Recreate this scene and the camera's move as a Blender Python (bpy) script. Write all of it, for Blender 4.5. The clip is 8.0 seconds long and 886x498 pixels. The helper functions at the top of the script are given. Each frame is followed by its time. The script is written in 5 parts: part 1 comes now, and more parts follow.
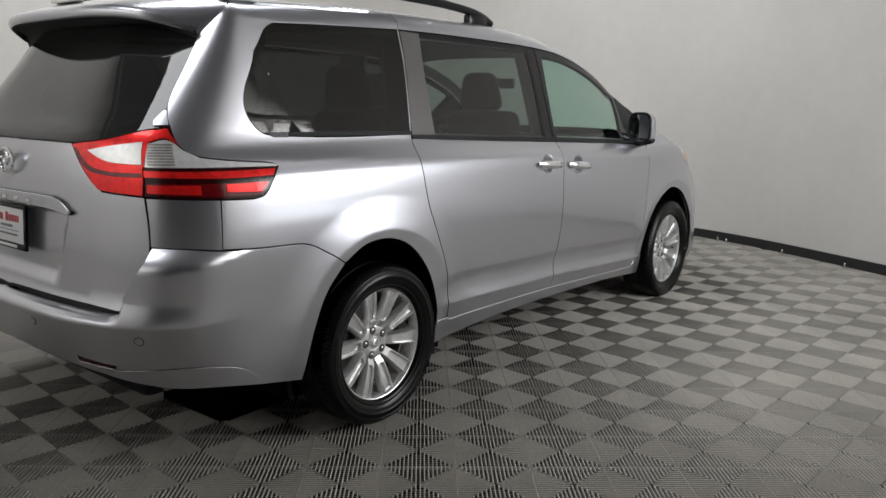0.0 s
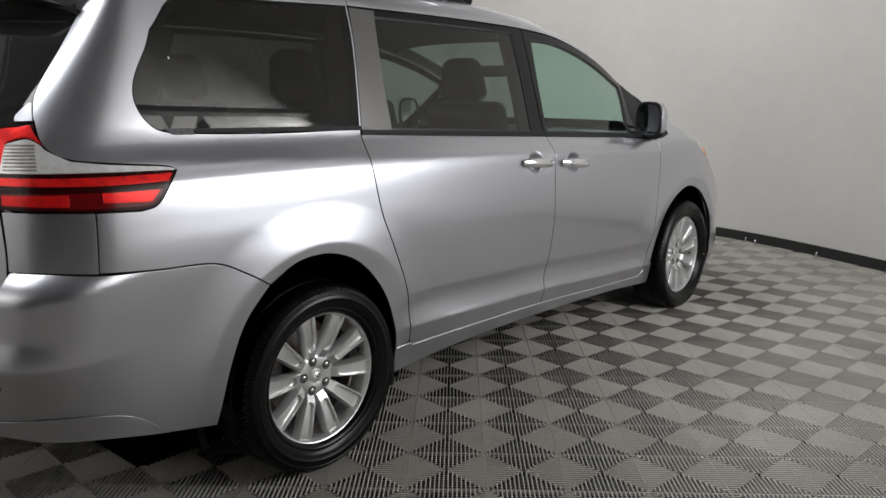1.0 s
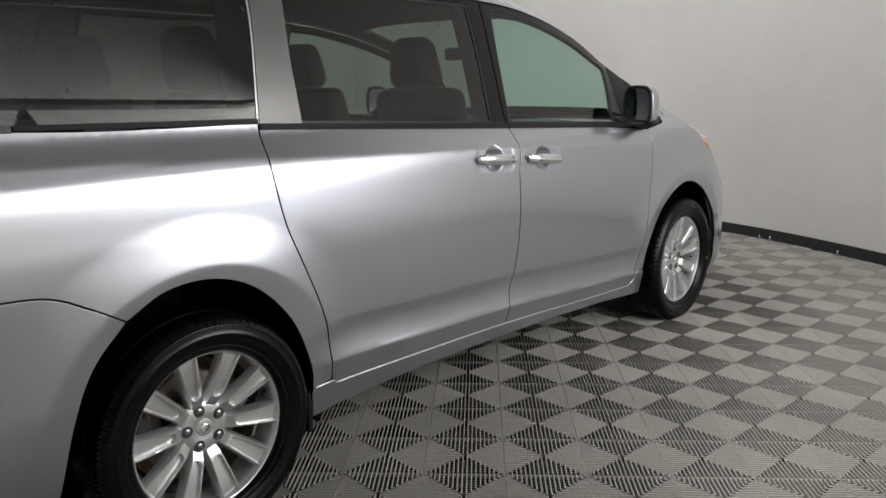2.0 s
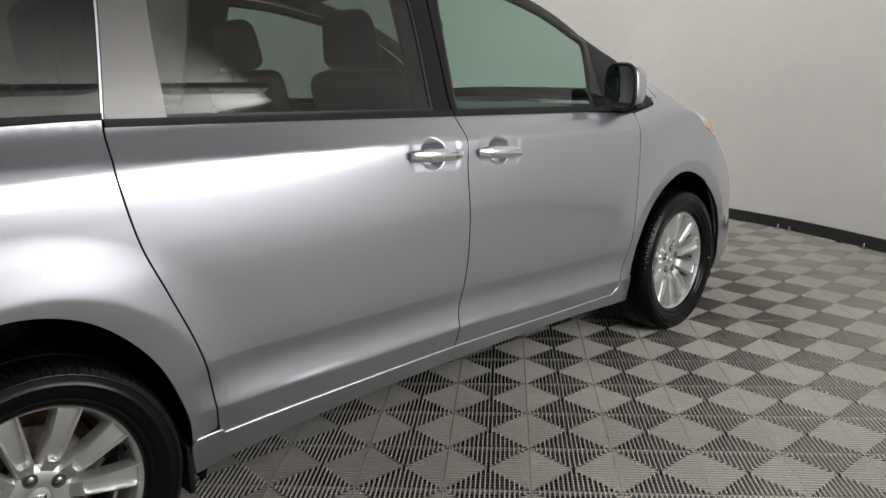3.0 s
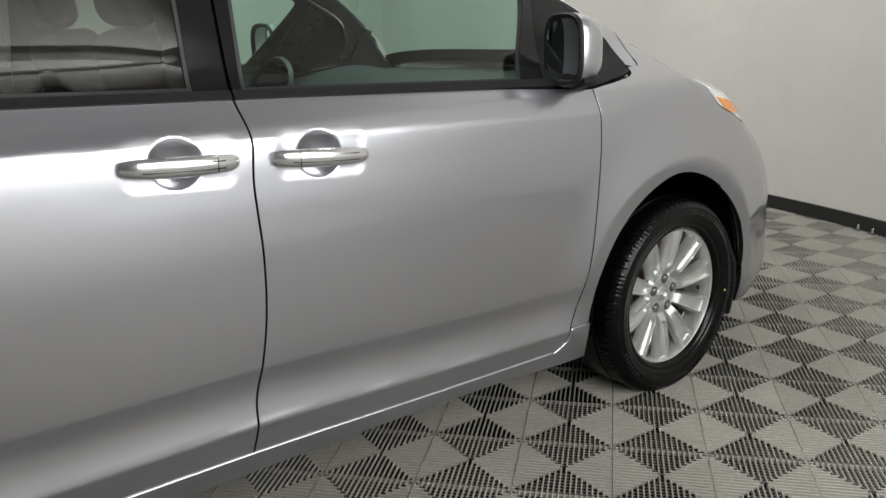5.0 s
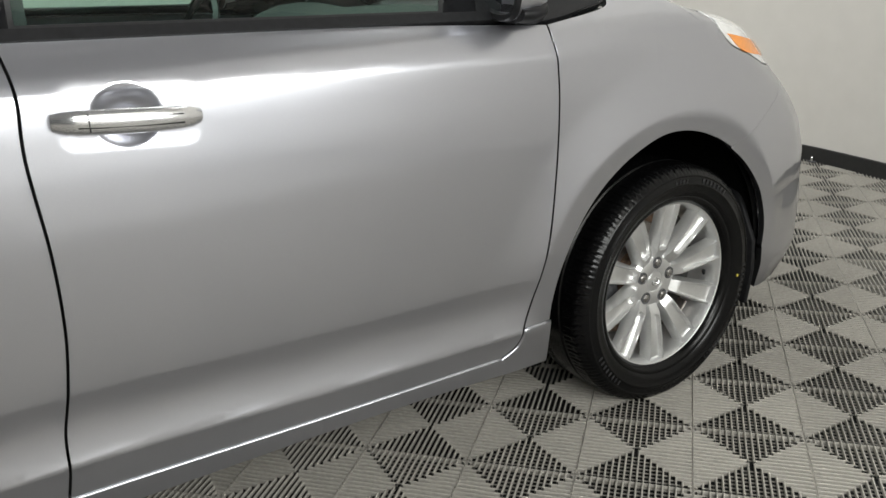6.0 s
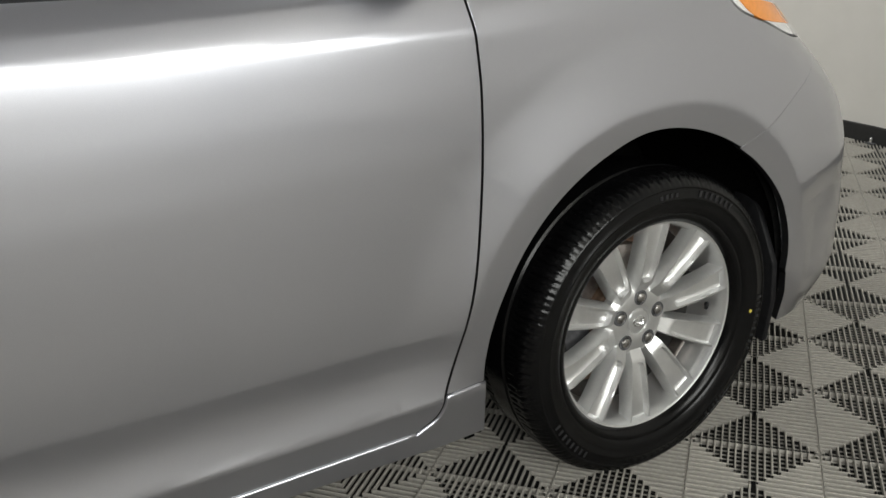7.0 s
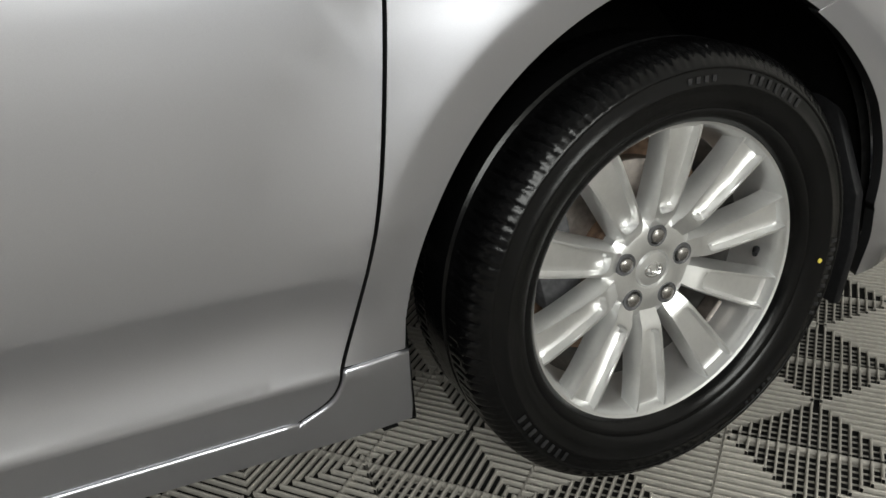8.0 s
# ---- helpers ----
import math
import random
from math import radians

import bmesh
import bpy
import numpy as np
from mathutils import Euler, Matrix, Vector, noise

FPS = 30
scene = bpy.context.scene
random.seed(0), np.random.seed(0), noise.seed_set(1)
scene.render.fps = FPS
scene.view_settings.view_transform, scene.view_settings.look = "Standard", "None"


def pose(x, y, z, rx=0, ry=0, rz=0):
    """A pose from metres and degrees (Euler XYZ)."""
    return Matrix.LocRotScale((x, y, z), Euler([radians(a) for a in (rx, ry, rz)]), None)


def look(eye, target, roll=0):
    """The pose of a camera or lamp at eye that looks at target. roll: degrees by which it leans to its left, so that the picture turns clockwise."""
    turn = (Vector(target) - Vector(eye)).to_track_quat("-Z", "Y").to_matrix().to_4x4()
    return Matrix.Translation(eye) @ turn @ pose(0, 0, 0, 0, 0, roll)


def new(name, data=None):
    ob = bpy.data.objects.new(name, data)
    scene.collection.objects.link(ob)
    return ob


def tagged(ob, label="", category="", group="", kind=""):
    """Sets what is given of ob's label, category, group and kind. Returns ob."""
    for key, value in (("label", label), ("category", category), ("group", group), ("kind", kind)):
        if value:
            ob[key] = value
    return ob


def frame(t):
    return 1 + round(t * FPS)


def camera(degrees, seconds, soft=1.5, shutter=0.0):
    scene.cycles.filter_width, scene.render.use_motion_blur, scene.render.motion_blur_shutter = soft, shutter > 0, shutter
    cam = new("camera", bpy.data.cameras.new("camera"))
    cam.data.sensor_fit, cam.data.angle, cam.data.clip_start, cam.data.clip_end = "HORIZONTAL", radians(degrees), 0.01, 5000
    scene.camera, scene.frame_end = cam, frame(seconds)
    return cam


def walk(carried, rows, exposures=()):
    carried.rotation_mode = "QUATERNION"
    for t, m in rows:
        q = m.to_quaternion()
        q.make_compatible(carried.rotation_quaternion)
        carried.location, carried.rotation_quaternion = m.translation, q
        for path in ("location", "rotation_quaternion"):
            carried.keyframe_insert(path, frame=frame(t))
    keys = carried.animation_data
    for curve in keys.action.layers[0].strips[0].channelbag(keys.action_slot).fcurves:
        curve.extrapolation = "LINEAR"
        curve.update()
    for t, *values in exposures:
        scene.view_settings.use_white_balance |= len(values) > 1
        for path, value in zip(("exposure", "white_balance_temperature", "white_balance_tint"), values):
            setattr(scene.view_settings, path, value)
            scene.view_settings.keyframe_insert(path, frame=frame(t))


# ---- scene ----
from mathutils.geometry import delaunay_2d_cdt

cam = camera(58.5, 8.0)
PATH = [
    (0, (3.19, -2.413, 1.395), (1.97, -0.873, 1.02), 0.9),
    (0.5, (3.123, -2.116, 1.389), (1.879, -0.598, 1.001), 0.5),
    (1, (3.076, -1.789, 1.382), (1.791, -0.308, 0.988), 0.4),
    (1.5, (3.003, -1.455, 1.357), (1.696, 0.005, 0.959), -0.1),
    (3, (2.82, -0.525, 1.361), (1.451, 0.855, 0.891), -1.3),
    (3.5, (2.764, -0.197, 1.368), (1.357, 1.141, 0.888), -1.8),
    (4, (2.696, 0.119, 1.348), (1.254, 1.414, 0.855), -1.9),
    (4.5, (2.621, 0.447, 1.335), (1.139, 1.691, 0.828), -1.7),
    (6, (2.371, 1.364, 1.243), (0.785, 2.38, 0.569), -3.1),
    (6.5, (2.252, 1.645, 1.202), (0.631, 2.587, 0.504), -3.9),
    (7, (2.103, 1.905, 1.186), (0.465, 2.783, 0.447), -4.4),
    (7.5, (1.958, 2.132, 1.09), (0.31, 2.922, 0.278), -4.0),
    (8, (1.787, 2.297, 0.923), (0.123, 3.014, 0.076), -4.7),
]
walk(cam, [(t, look(eye, target, roll)) for t, eye, target, roll in PATH], exposures=[(0, -.30, 6330, 12), (1.7, -.28, 6380, 12), (3.5, -.14, 6450, 11), (5.0, -.10, 6500, 9), (6.4, .12, 6550, 8), (7.1, -.14, 6580, 8), (8.0, .06, 6600, 7)])

# ---- world and lights ----
world = bpy.data.worlds.new("world")
scene.world = world
world.use_nodes = True
world.node_tree.nodes["Background"].inputs[0].default_value = (.5, .52, .55, 1)
world.node_tree.nodes["Background"].inputs[1].default_value = .05
scene.view_settings.exposure = 0.0
CEILING, HUNG = 6.0, 4.9


def area_lamp(name, eye, target, sx, sy, watts, colour=(.985, 1, .985)):
    lamp = bpy.data.lights.new(name, "AREA")
    lamp.shape, lamp.size, lamp.size_y, lamp.energy, lamp.color = "RECTANGLE", sx, sy, watts, colour
    new(name, lamp).matrix_world = look(eye, target)


# an added, unseen light box beyond the car, two standing soft boxes beside it, and added lights that wash the walls
# Overhead fill, set where the car's side does not mirror it.
area_lamp("overhead_lamp", (-1.3, 1.9, HUNG - .13), (-1.3, 1.9001, 0), 1.4, 3.8, 190)
area_lamp("rear_overhead_lamp", (-.4, -2.7, HUNG - .13), (-.4, -2.6999, 0), 1.4, 1.4, 48)
area_lamp("soft_box_lamp", (4.72, 3.02, 1.9), (1.0, 1.9, 1.5), 1.7, 1.7, 80)
area_lamp("strip_box_lamp", (3.30, 1.36, 1.92), (.9, 1.40, 1.60), 1.15, 1.1, 44)
# Fill lights added to brighten the walls; their housings stay out of view.
WALL_FILLS = [((4.5, 2.0), (6.2, 1.9), 3.0, 96), ((-1.3, -4.6), (-1.3, -6.2), 6.0, 36), ((-3.6, .3), (-5.2, .3), 8.0, 14), ((-.4, 4.4), (-.2, 5.85), 4.0, 10)]
for (ex, ey), (wx, wy), long, watts in WALL_FILLS:
    area_lamp("cove_lamp", (ex, ey, HUNG - (1.5 if wx > 6 else .12)), (wx, wy, 2.7 if wx > 6 else 2.8 if wy > 4 else 3.7), long, .18, watts * long)


# ---- materials ----
def material(name, colour, rough=.5, metal=0.0, grain=0.0, scale=40.0, bump=0.0, bump_scale=200.0, coat=0.0, stain=0.0, stain_scale=2.0, per_object=0.0, spec=.5, bump_dist=.002):
    """A Principled surface with grain and stains at two scales and fine relief."""
    mat = bpy.data.materials.new(name)
    mat.use_nodes = True
    nt = mat.node_tree
    bsdf = nt.nodes["Principled BSDF"]
    bsdf.inputs["Base Color"].default_value = (*colour, 1)
    bsdf.inputs["Roughness"].default_value = rough
    bsdf.inputs["Metallic"].default_value = metal
    bsdf.inputs["Coat Weight"].default_value = coat
    bsdf.inputs["Coat Roughness"].default_value = .04
    bsdf.inputs["Specular IOR Level"].default_value = spec
    coord = nt.nodes.new("ShaderNodeTexCoord")
    geo = nt.nodes.new("ShaderNodeNewGeometry")
    place = geo.outputs["Position"]
    value = None

    def layer(amount, sc, detail=6.0):
        n = nt.nodes.new("ShaderNodeTexNoise")
        n.inputs["Scale"].default_value, n.inputs["Detail"].default_value = sc, detail
        nt.links.new(place, n.inputs["Vector"])
        r = nt.nodes.new("ShaderNodeMapRange")
        r.inputs[1].default_value, r.inputs[2].default_value = .3, .7
        r.inputs[3].default_value, r.inputs[4].default_value = 1 - amount, 1 + amount
        nt.links.new(n.outputs["Fac"], r.inputs[0])
        return r.outputs[0]
    layers = []
    if grain:
        layers.append(layer(grain, scale))
    if stain:
        layers.append(layer(stain, stain_scale, 3.0))
    if per_object:
        info = nt.nodes.new("ShaderNodeObjectInfo")
        r = nt.nodes.new("ShaderNodeMapRange")
        r.inputs[3].default_value, r.inputs[4].default_value = 1 - per_object, 1 + per_object
        nt.links.new(info.outputs["Random"], r.inputs[0])
        layers.append(r.outputs[0])
    for out in layers:
        if value is None:
            value = out
        else:
            mul = nt.nodes.new("ShaderNodeMath")
            mul.operation = "MULTIPLY"
            nt.links.new(value, mul.inputs[0]), nt.links.new(out, mul.inputs[1])
            value = mul.outputs[0]
    if value is not None:
        mix = nt.nodes.new("ShaderNodeVectorMath")
        mix.operation = "SCALE"
        mix.inputs[0].default_value = colour
        nt.links.new(value, mix.inputs["Scale"])
        nt.links.new(mix.outputs[0], bsdf.inputs["Base Color"])
    if bump:
        n = nt.nodes.new("ShaderNodeTexNoise")
        n.inputs["Scale"].default_value, n.inputs["Detail"].default_value = bump_scale, 4
        nt.links.new(place, n.inputs["Vector"])
        b = nt.nodes.new("ShaderNodeBump")
        b.inputs["Strength"].default_value, b.inputs["Distance"].default_value = bump, bump_dist
        nt.links.new(n.outputs["Fac"], b.inputs["Height"])
        nt.links.new(b.outputs[0], bsdf.inputs["Normal"])
    return mat


def glass(name, tint, gloss=.0, edge=.06, backing=0.0):
    """A thin sheet: tinted see-through, a Fresnel reflection, and a pale veil painted in for reflected light."""
    mat = bpy.data.materials.new(name)
    mat.use_nodes = True
    nt = mat.node_tree
    nt.nodes.clear()
    out, mix, clear, shine, facing, power, rise = (nt.nodes.new("ShaderNode" + k) for k in ("OutputMaterial", "MixShader", "BsdfTransparent", "BsdfGlossy", "LayerWeight", "Math", "Math"))
    clear.inputs[0].default_value = (*tint, 1)
    shine.inputs["Color"].default_value = (.95, .95, .95, 1)
    shine.inputs["Roughness"].default_value = gloss
    facing.inputs[0].default_value = .5
    power.operation, rise.operation = "POWER", "MULTIPLY_ADD"
    power.inputs[1].default_value, rise.inputs[1].default_value, rise.inputs[2].default_value = 5, 1 - edge, edge
    nt.links.new(facing.outputs["Facing"], power.inputs[0]), nt.links.new(power.outputs[0], rise.inputs[0]), nt.links.new(rise.outputs[0], mix.inputs[0])
    film, veil = nt.nodes.new("ShaderNodeMixShader"), nt.nodes.new("ShaderNodeBsdfDiffuse")
    veil.inputs[0].default_value = (.34, .35, .34, 1)
    film.inputs[0].default_value = backing
    nt.links.new(clear.outputs[0], film.inputs[1]), nt.links.new(veil.outputs[0], film.inputs[2])
    nt.links.new(film.outputs[0], mix.inputs[1]), nt.links.new(shine.outputs[0], mix.inputs[2])
    nt.links.new(mix.outputs[0], out.inputs[0])
    return mat


PAINT = material("silver_metallic_paint", (.57, .575, .62), .29, .92, grain=.03, scale=900, coat=1.0, bump=.04, bump_scale=2500, bump_dist=.0004)
BLACK_GLOSS = material("black_gloss_trim", (.010, .010, .011), .09, 0, grain=.1, scale=60, spec=.3)
PILLAR_SATIN = material("satin_pillar_film", (.17, .166, .162), .26, .6, grain=.015, scale=200)
BLACK_PLASTIC = material("black_plastic", (.012, .012, .013), .5, 0, grain=.25, scale=90, bump=.2, bump_scale=500, spec=.2)
RUBBER = material("tyre_rubber", (.0035, .0035, .0037), .21, 0, grain=.3, scale=120, bump=.12, bump_scale=260, stain=.2, stain_scale=14, spec=.26)
LINER = material("arch_liner", (.005, .005, .005), .95, 0, grain=.3, scale=60, spec=.02)
# Real rubber seals, and the shade painted inside the panel gaps.
SEAL_GAP_SHADE = material("rubber_seal", (.012, .012, .013), .5, 0, grain=.2)
ALLOY = material("silver_alloy", (.80, .80, .795), .35, .86, grain=.02, scale=150, coat=.25, stain=.05, stain_scale=20)
ALLOY_DARK = material("barrel_alloy", (.20, .197, .192), .42, .7, grain=.15, scale=80, stain=.2, stain_scale=18)
CHROME = material("chrome", (.90, .90, .91), .09, 1, grain=.02, scale=60)
HANDLE = material("bright_handle_metal", (.88, .88, .89), .2, .9, grain=.02, scale=60, coat=.5)
NUT = material("dark_nut_metal", (.36, .345, .33), .25, .9, grain=.15, scale=100)
STEEL = material("brake_steel", (.30, .27, .25), .4, .85, grain=.2, scale=90, stain=.25, stain_scale=15)
RUST = material("rusty_iron", (.16, .10, .065), .75, .1, grain=.4, scale=70, stain=.3, stain_scale=20)
CAST = material("cast_iron", (.10, .10, .105), .6, .3, grain=.35, scale=80)
LENS_RED = material("red_lens", (1.0, .018, .016), .30, .5, spec=.3, grain=.15, scale=45, coat=.5, stain=.25, stain_scale=22, bump=.25, bump_scale=90)
LENS_DEEP = material("dark_red_lens", (.028, .001, .0015), .2, 0, grain=.2, scale=60, coat=.05, spec=.3)
LENS_MID = material("mid_red_lens", (.14, .002, .004), .16, 0, grain=.2, scale=60, coat=.25)
LENS_CLEAR = material("clear_lens", (.98, .98, .98), .2, .4, grain=.10, scale=45, coat=1.0, bump=.35, bump_scale=70)
LENS_AMBER = material("amber_lens", (.85, .30, .045), .18, 0, grain=.08, scale=80, coat=.7)
INTERIOR = material("interior_plastic", (.032, .032, .034), .6, 0, grain=.2, scale=120, bump=.3, bump_scale=600)
LEATHER = material("seat_leather", (.022, .022, .023), .5, 0, grain=.2, scale=150, bump=.4, bump_scale=300, stain=.15)
HEADLINER = material("headliner_cloth", (.15, .15, .148), .9, 0, grain=.1, scale=300)
CARPET = material("carpet", (.035, .034, .034), .95, 0, grain=.3, scale=400)
PLATE_WHITE = material("white_plate", (.78, .78, .79), .35, 0, grain=.03, scale=60)
INK_RED = material("red_print", (.45, .05, .06), .4, 0, grain=.1)
INK_GREY = material("grey_print", (.18, .18, .2), .4, 0, grain=.1)
YELLOW = material("yellow_mark", (.75, .62, .10), .6, 0, grain=.1)
GLASS_DARK = glass("privacy_glass", (.085, .09, .088), 0, .085, .006)
GLASS_REAR = glass("rear_privacy_glass", (.05, .052, .05), 0, .06, .06)
GLASS_SMOKE = glass("smoked_glass", (.32, .34, .325), 0, .11)
GLASS_GREEN = glass("green_tinted_glass", (.66, .83, .76), 0, .08)
MIRROR = material("mirror_glass", (.72, .78, .80), .015, 1, grain=.005, scale=10)
WALL = material("studio_wall_paint", (.60, .58, .55), .85, 0, grain=.02, scale=8, stain=.05, stain_scale=.7, bump=.08, bump_scale=60, bump_dist=.003)
UNSEEN_BAY = material("dark_bay_paint", (.10, .10, .105), .8, 0, grain=.05, scale=12, stain=.1, stain_scale=.8)
BASE_BLACK = material("black_base_rubber", (.014, .014, .014), .6, 0, grain=.2, scale=40)
CEIL = material("ceiling_paint", (.20, .20, .205), .9, 0, grain=.03, scale=10)
TILE = material("grey_floor_plastic", (.378, .358, .322), .40, 0, spec=.3, grain=.10, scale=90, stain=.12, stain_scale=1.1, per_object=.06, bump=.15, bump_scale=700)
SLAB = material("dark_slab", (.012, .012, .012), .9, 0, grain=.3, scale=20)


# ---- building helpers ----
def mesh_of(name, verts, faces, mat, normals=None, flat=False):
    me = bpy.data.meshes.new(name)
    me.from_pydata([tuple(v) for v in np.asarray(verts, float)], [], [tuple(map(int, f)) for f in faces])
    me.materials.append(mat)
    me.polygons.foreach_set("use_smooth", [not flat] * len(me.polygons))
    me.update()
    if normals is not None:
        me.normals_split_custom_set_from_vertices([tuple(n) for n in normals])
    return me


def add(name, me, parent=None, label="", m=None):
    ob = new(name, me)
    if parent is not None:
        ob.parent = parent
    if m is not None:
        ob.matrix_local = m
    return tagged(ob, label)


def part(name, bm, mat, parent, label="", smooth=True, m=None, sharp=35):
    me = bpy.data.meshes.new(name)
    bm.to_mesh(me)
    bm.free()
    me.materials.append(mat)
    me.polygons.foreach_set("use_smooth", [smooth] * len(me.polygons))
    if smooth:
        me.set_sharp_from_angle(angle=radians(sharp))
    return add(name, me, parent, label, m)


def box(sx, sy, sz, bevel=.005, at=(0, 0, 0), seg=2):
    bm = bmesh.new()
    bmesh.ops.create_cube(bm, size=1, matrix=Matrix.Translation(at) @ Matrix.Diagonal((sx, sy, sz, 1)))
    if bevel:
        bmesh.ops.bevel(bm, geom=bm.edges[:], offset=bevel, segments=seg, profile=.5, affect="EDGES")
    return bm


def lathe(profile, n=96, closed=False):
    """Turns (r, x) points round the x axis."""
    verts, faces = [], []
    k = len(profile)
    for i in range(n):
        t = 2 * math.pi * i / n
        verts += [(x, r * math.cos(t), r * math.sin(t)) for r, x in profile]
    for i in range(n):
        j = (i + 1) % n
        for q in range(k - (0 if closed else 1)):
            w = (q + 1) % k
            faces.append((i * k + q, i * k + w, j * k + w, j * k + q))
    return verts, faces


def lathe_bm(profile, n=96, closed=False):
    bm = bmesh.new()
    verts, faces = lathe(profile, n, closed)
    vs = [bm.verts.new(v) for v in verts]
    for f in faces:
        bm.faces.new([vs[i] for i in f])
    bmesh.ops.remove_doubles(bm, verts=bm.verts, dist=1e-5)
    bmesh.ops.recalc_face_normals(bm, faces=bm.faces)
    return bm


def tube(points, radius, n=10, squash=(1, 1)):
    """A round bar along points, with closed ends."""
    bm = bmesh.new()
    pts = [Vector(p) for p in points]
    rings = []
    for i, p in enumerate(pts):
        d = (pts[min(i + 1, len(pts) - 1)] - pts[max(i - 1, 0)]).normalized()
        u = d.cross(Vector((0, 0, 1)) if abs(d.z) < .9 else Vector((1, 0, 0))).normalized()
        w = u.cross(d)
        r = radius[i] if isinstance(radius, (list, tuple)) else radius
        rings.append([bm.verts.new(p + (u * math.cos(t) * squash[0] + w * math.sin(t) * squash[1]) * r) for t in (2 * math.pi * q / n for q in range(n))])
    for a, b in zip(rings, rings[1:]):
        for q in range(n):
            bm.faces.new((a[q], a[(q + 1) % n], b[(q + 1) % n], b[q]))
    bm.faces.new(rings[0][::-1]), bm.faces.new(rings[-1])
    bmesh.ops.recalc_face_normals(bm, faces=bm.faces)
    return bm


def prism(outline, depth, bevel=.002, seg=2):
    """A flat outline of (u, v) in the plane of x and z, thickened along y from 0 to depth."""
    bm = bmesh.new()
    vs = [bm.verts.new((u, 0, v)) for u, v in outline]
    f = bm.faces.new(vs)
    r = bmesh.ops.extrude_face_region(bm, geom=[f])
    bmesh.ops.translate(bm, vec=(0, depth, 0), verts=[v for v in r["geom"] if isinstance(v, bmesh.types.BMVert)])
    bmesh.ops.recalc_face_normals(bm, faces=bm.faces)
    if bevel:
        bmesh.ops.bevel(bm, geom=bm.edges[:], offset=bevel, segments=seg, profile=.5, affect="EDGES")
    return bm


def sweep(points, n=6):
    """Catmull-Rom through points; two points stay a straight line."""
    p = np.array(points, float)
    if len(p) < 3:
        return p
    q = np.vstack([2 * p[0] - p[1], p, 2 * p[-1] - p[-2]])
    out = []
    for i in range(1, len(q) - 2):
        t = np.linspace(0, 1, n, endpoint=False)[:, None]
        a, b, c, d = q[i - 1], q[i], q[i + 1], q[i + 2]
        out.append(.5 * (2 * b + (c - a) * t + (2 * a - 5 * b + 4 * c - d) * t**2 + (3 * b - a - 3 * c + d) * t**3))
    return np.vstack(out + [p[-1:]])


def loop(*runs):
    """A closed outline from runs of points: a run is smooth, the joints between runs are corners."""
    out = []
    for run in runs:
        for p in sweep(run):
            if not out or np.hypot(*(p - out[-1])) > 1e-4:
                out.append(p)
    if np.hypot(*(out[0] - out[-1])) < 1e-4:
        out.pop()
    return np.array(out)


def rounded(cx, cy, hx, hy, r, turn=0.0, n=6):
    t = np.linspace(0, math.pi / 2, n)
    pts = []
    for k, (sx, sy) in enumerate(((1, 1), (-1, 1), (-1, -1), (1, -1))):
        pts += [(sx * (hx - r) + r * math.cos(q + k * math.pi / 2), sy * (hy - r) + r * math.sin(q + k * math.pi / 2)) for q in t]
    c, s = math.cos(turn), math.sin(turn)
    return np.array([(cx + c * x - s * y, cy + s * x + c * y) for x, y in pts])


def area2(p):
    q = np.roll(p, -1, 0)
    return .5 * np.sum(p[:, 0] * q[:, 1] - q[:, 0] * p[:, 1])


def densify(p, step):
    out = []
    for a, b in zip(p, np.roll(p, -1, 0)):
        k = max(1, int(math.ceil(np.hypot(*(b - a)) / step)))
        out += [a + (b - a) * i / k for i in range(k)]
    return np.array(out)


def inset(p, d, keep=None):
    """Moves an outline by d to its left; points where keep is true stay."""
    e = np.roll(p, -1, 0) - p
    e = e / np.maximum(np.linalg.norm(e, axis=1), 1e-9)[:, None]
    n = np.stack([-e[:, 1], e[:, 0]], 1)
    m = n + np.roll(n, 1, 0)
    m = m / np.maximum((m * m).sum(1) / 2, .35)[:, None]
    q = p + d * m
    if keep is not None:
        q = np.where(keep(p)[:, None], p, q)
    return q


def inside(pts, loops):
    ok = np.zeros(len(pts), bool)
    for p in loops:
        q = np.roll(p, -1, 0)
        for (x1, y1), (x2, y2) in zip(p, q):
            cross = ((y1 > pts[:, 1]) != (y2 > pts[:, 1])) & (pts[:, 0] < (x2 - x1) * (pts[:, 1] - y1) / (y2 - y1 + 1e-12) + x1)
            ok ^= cross
    return ok


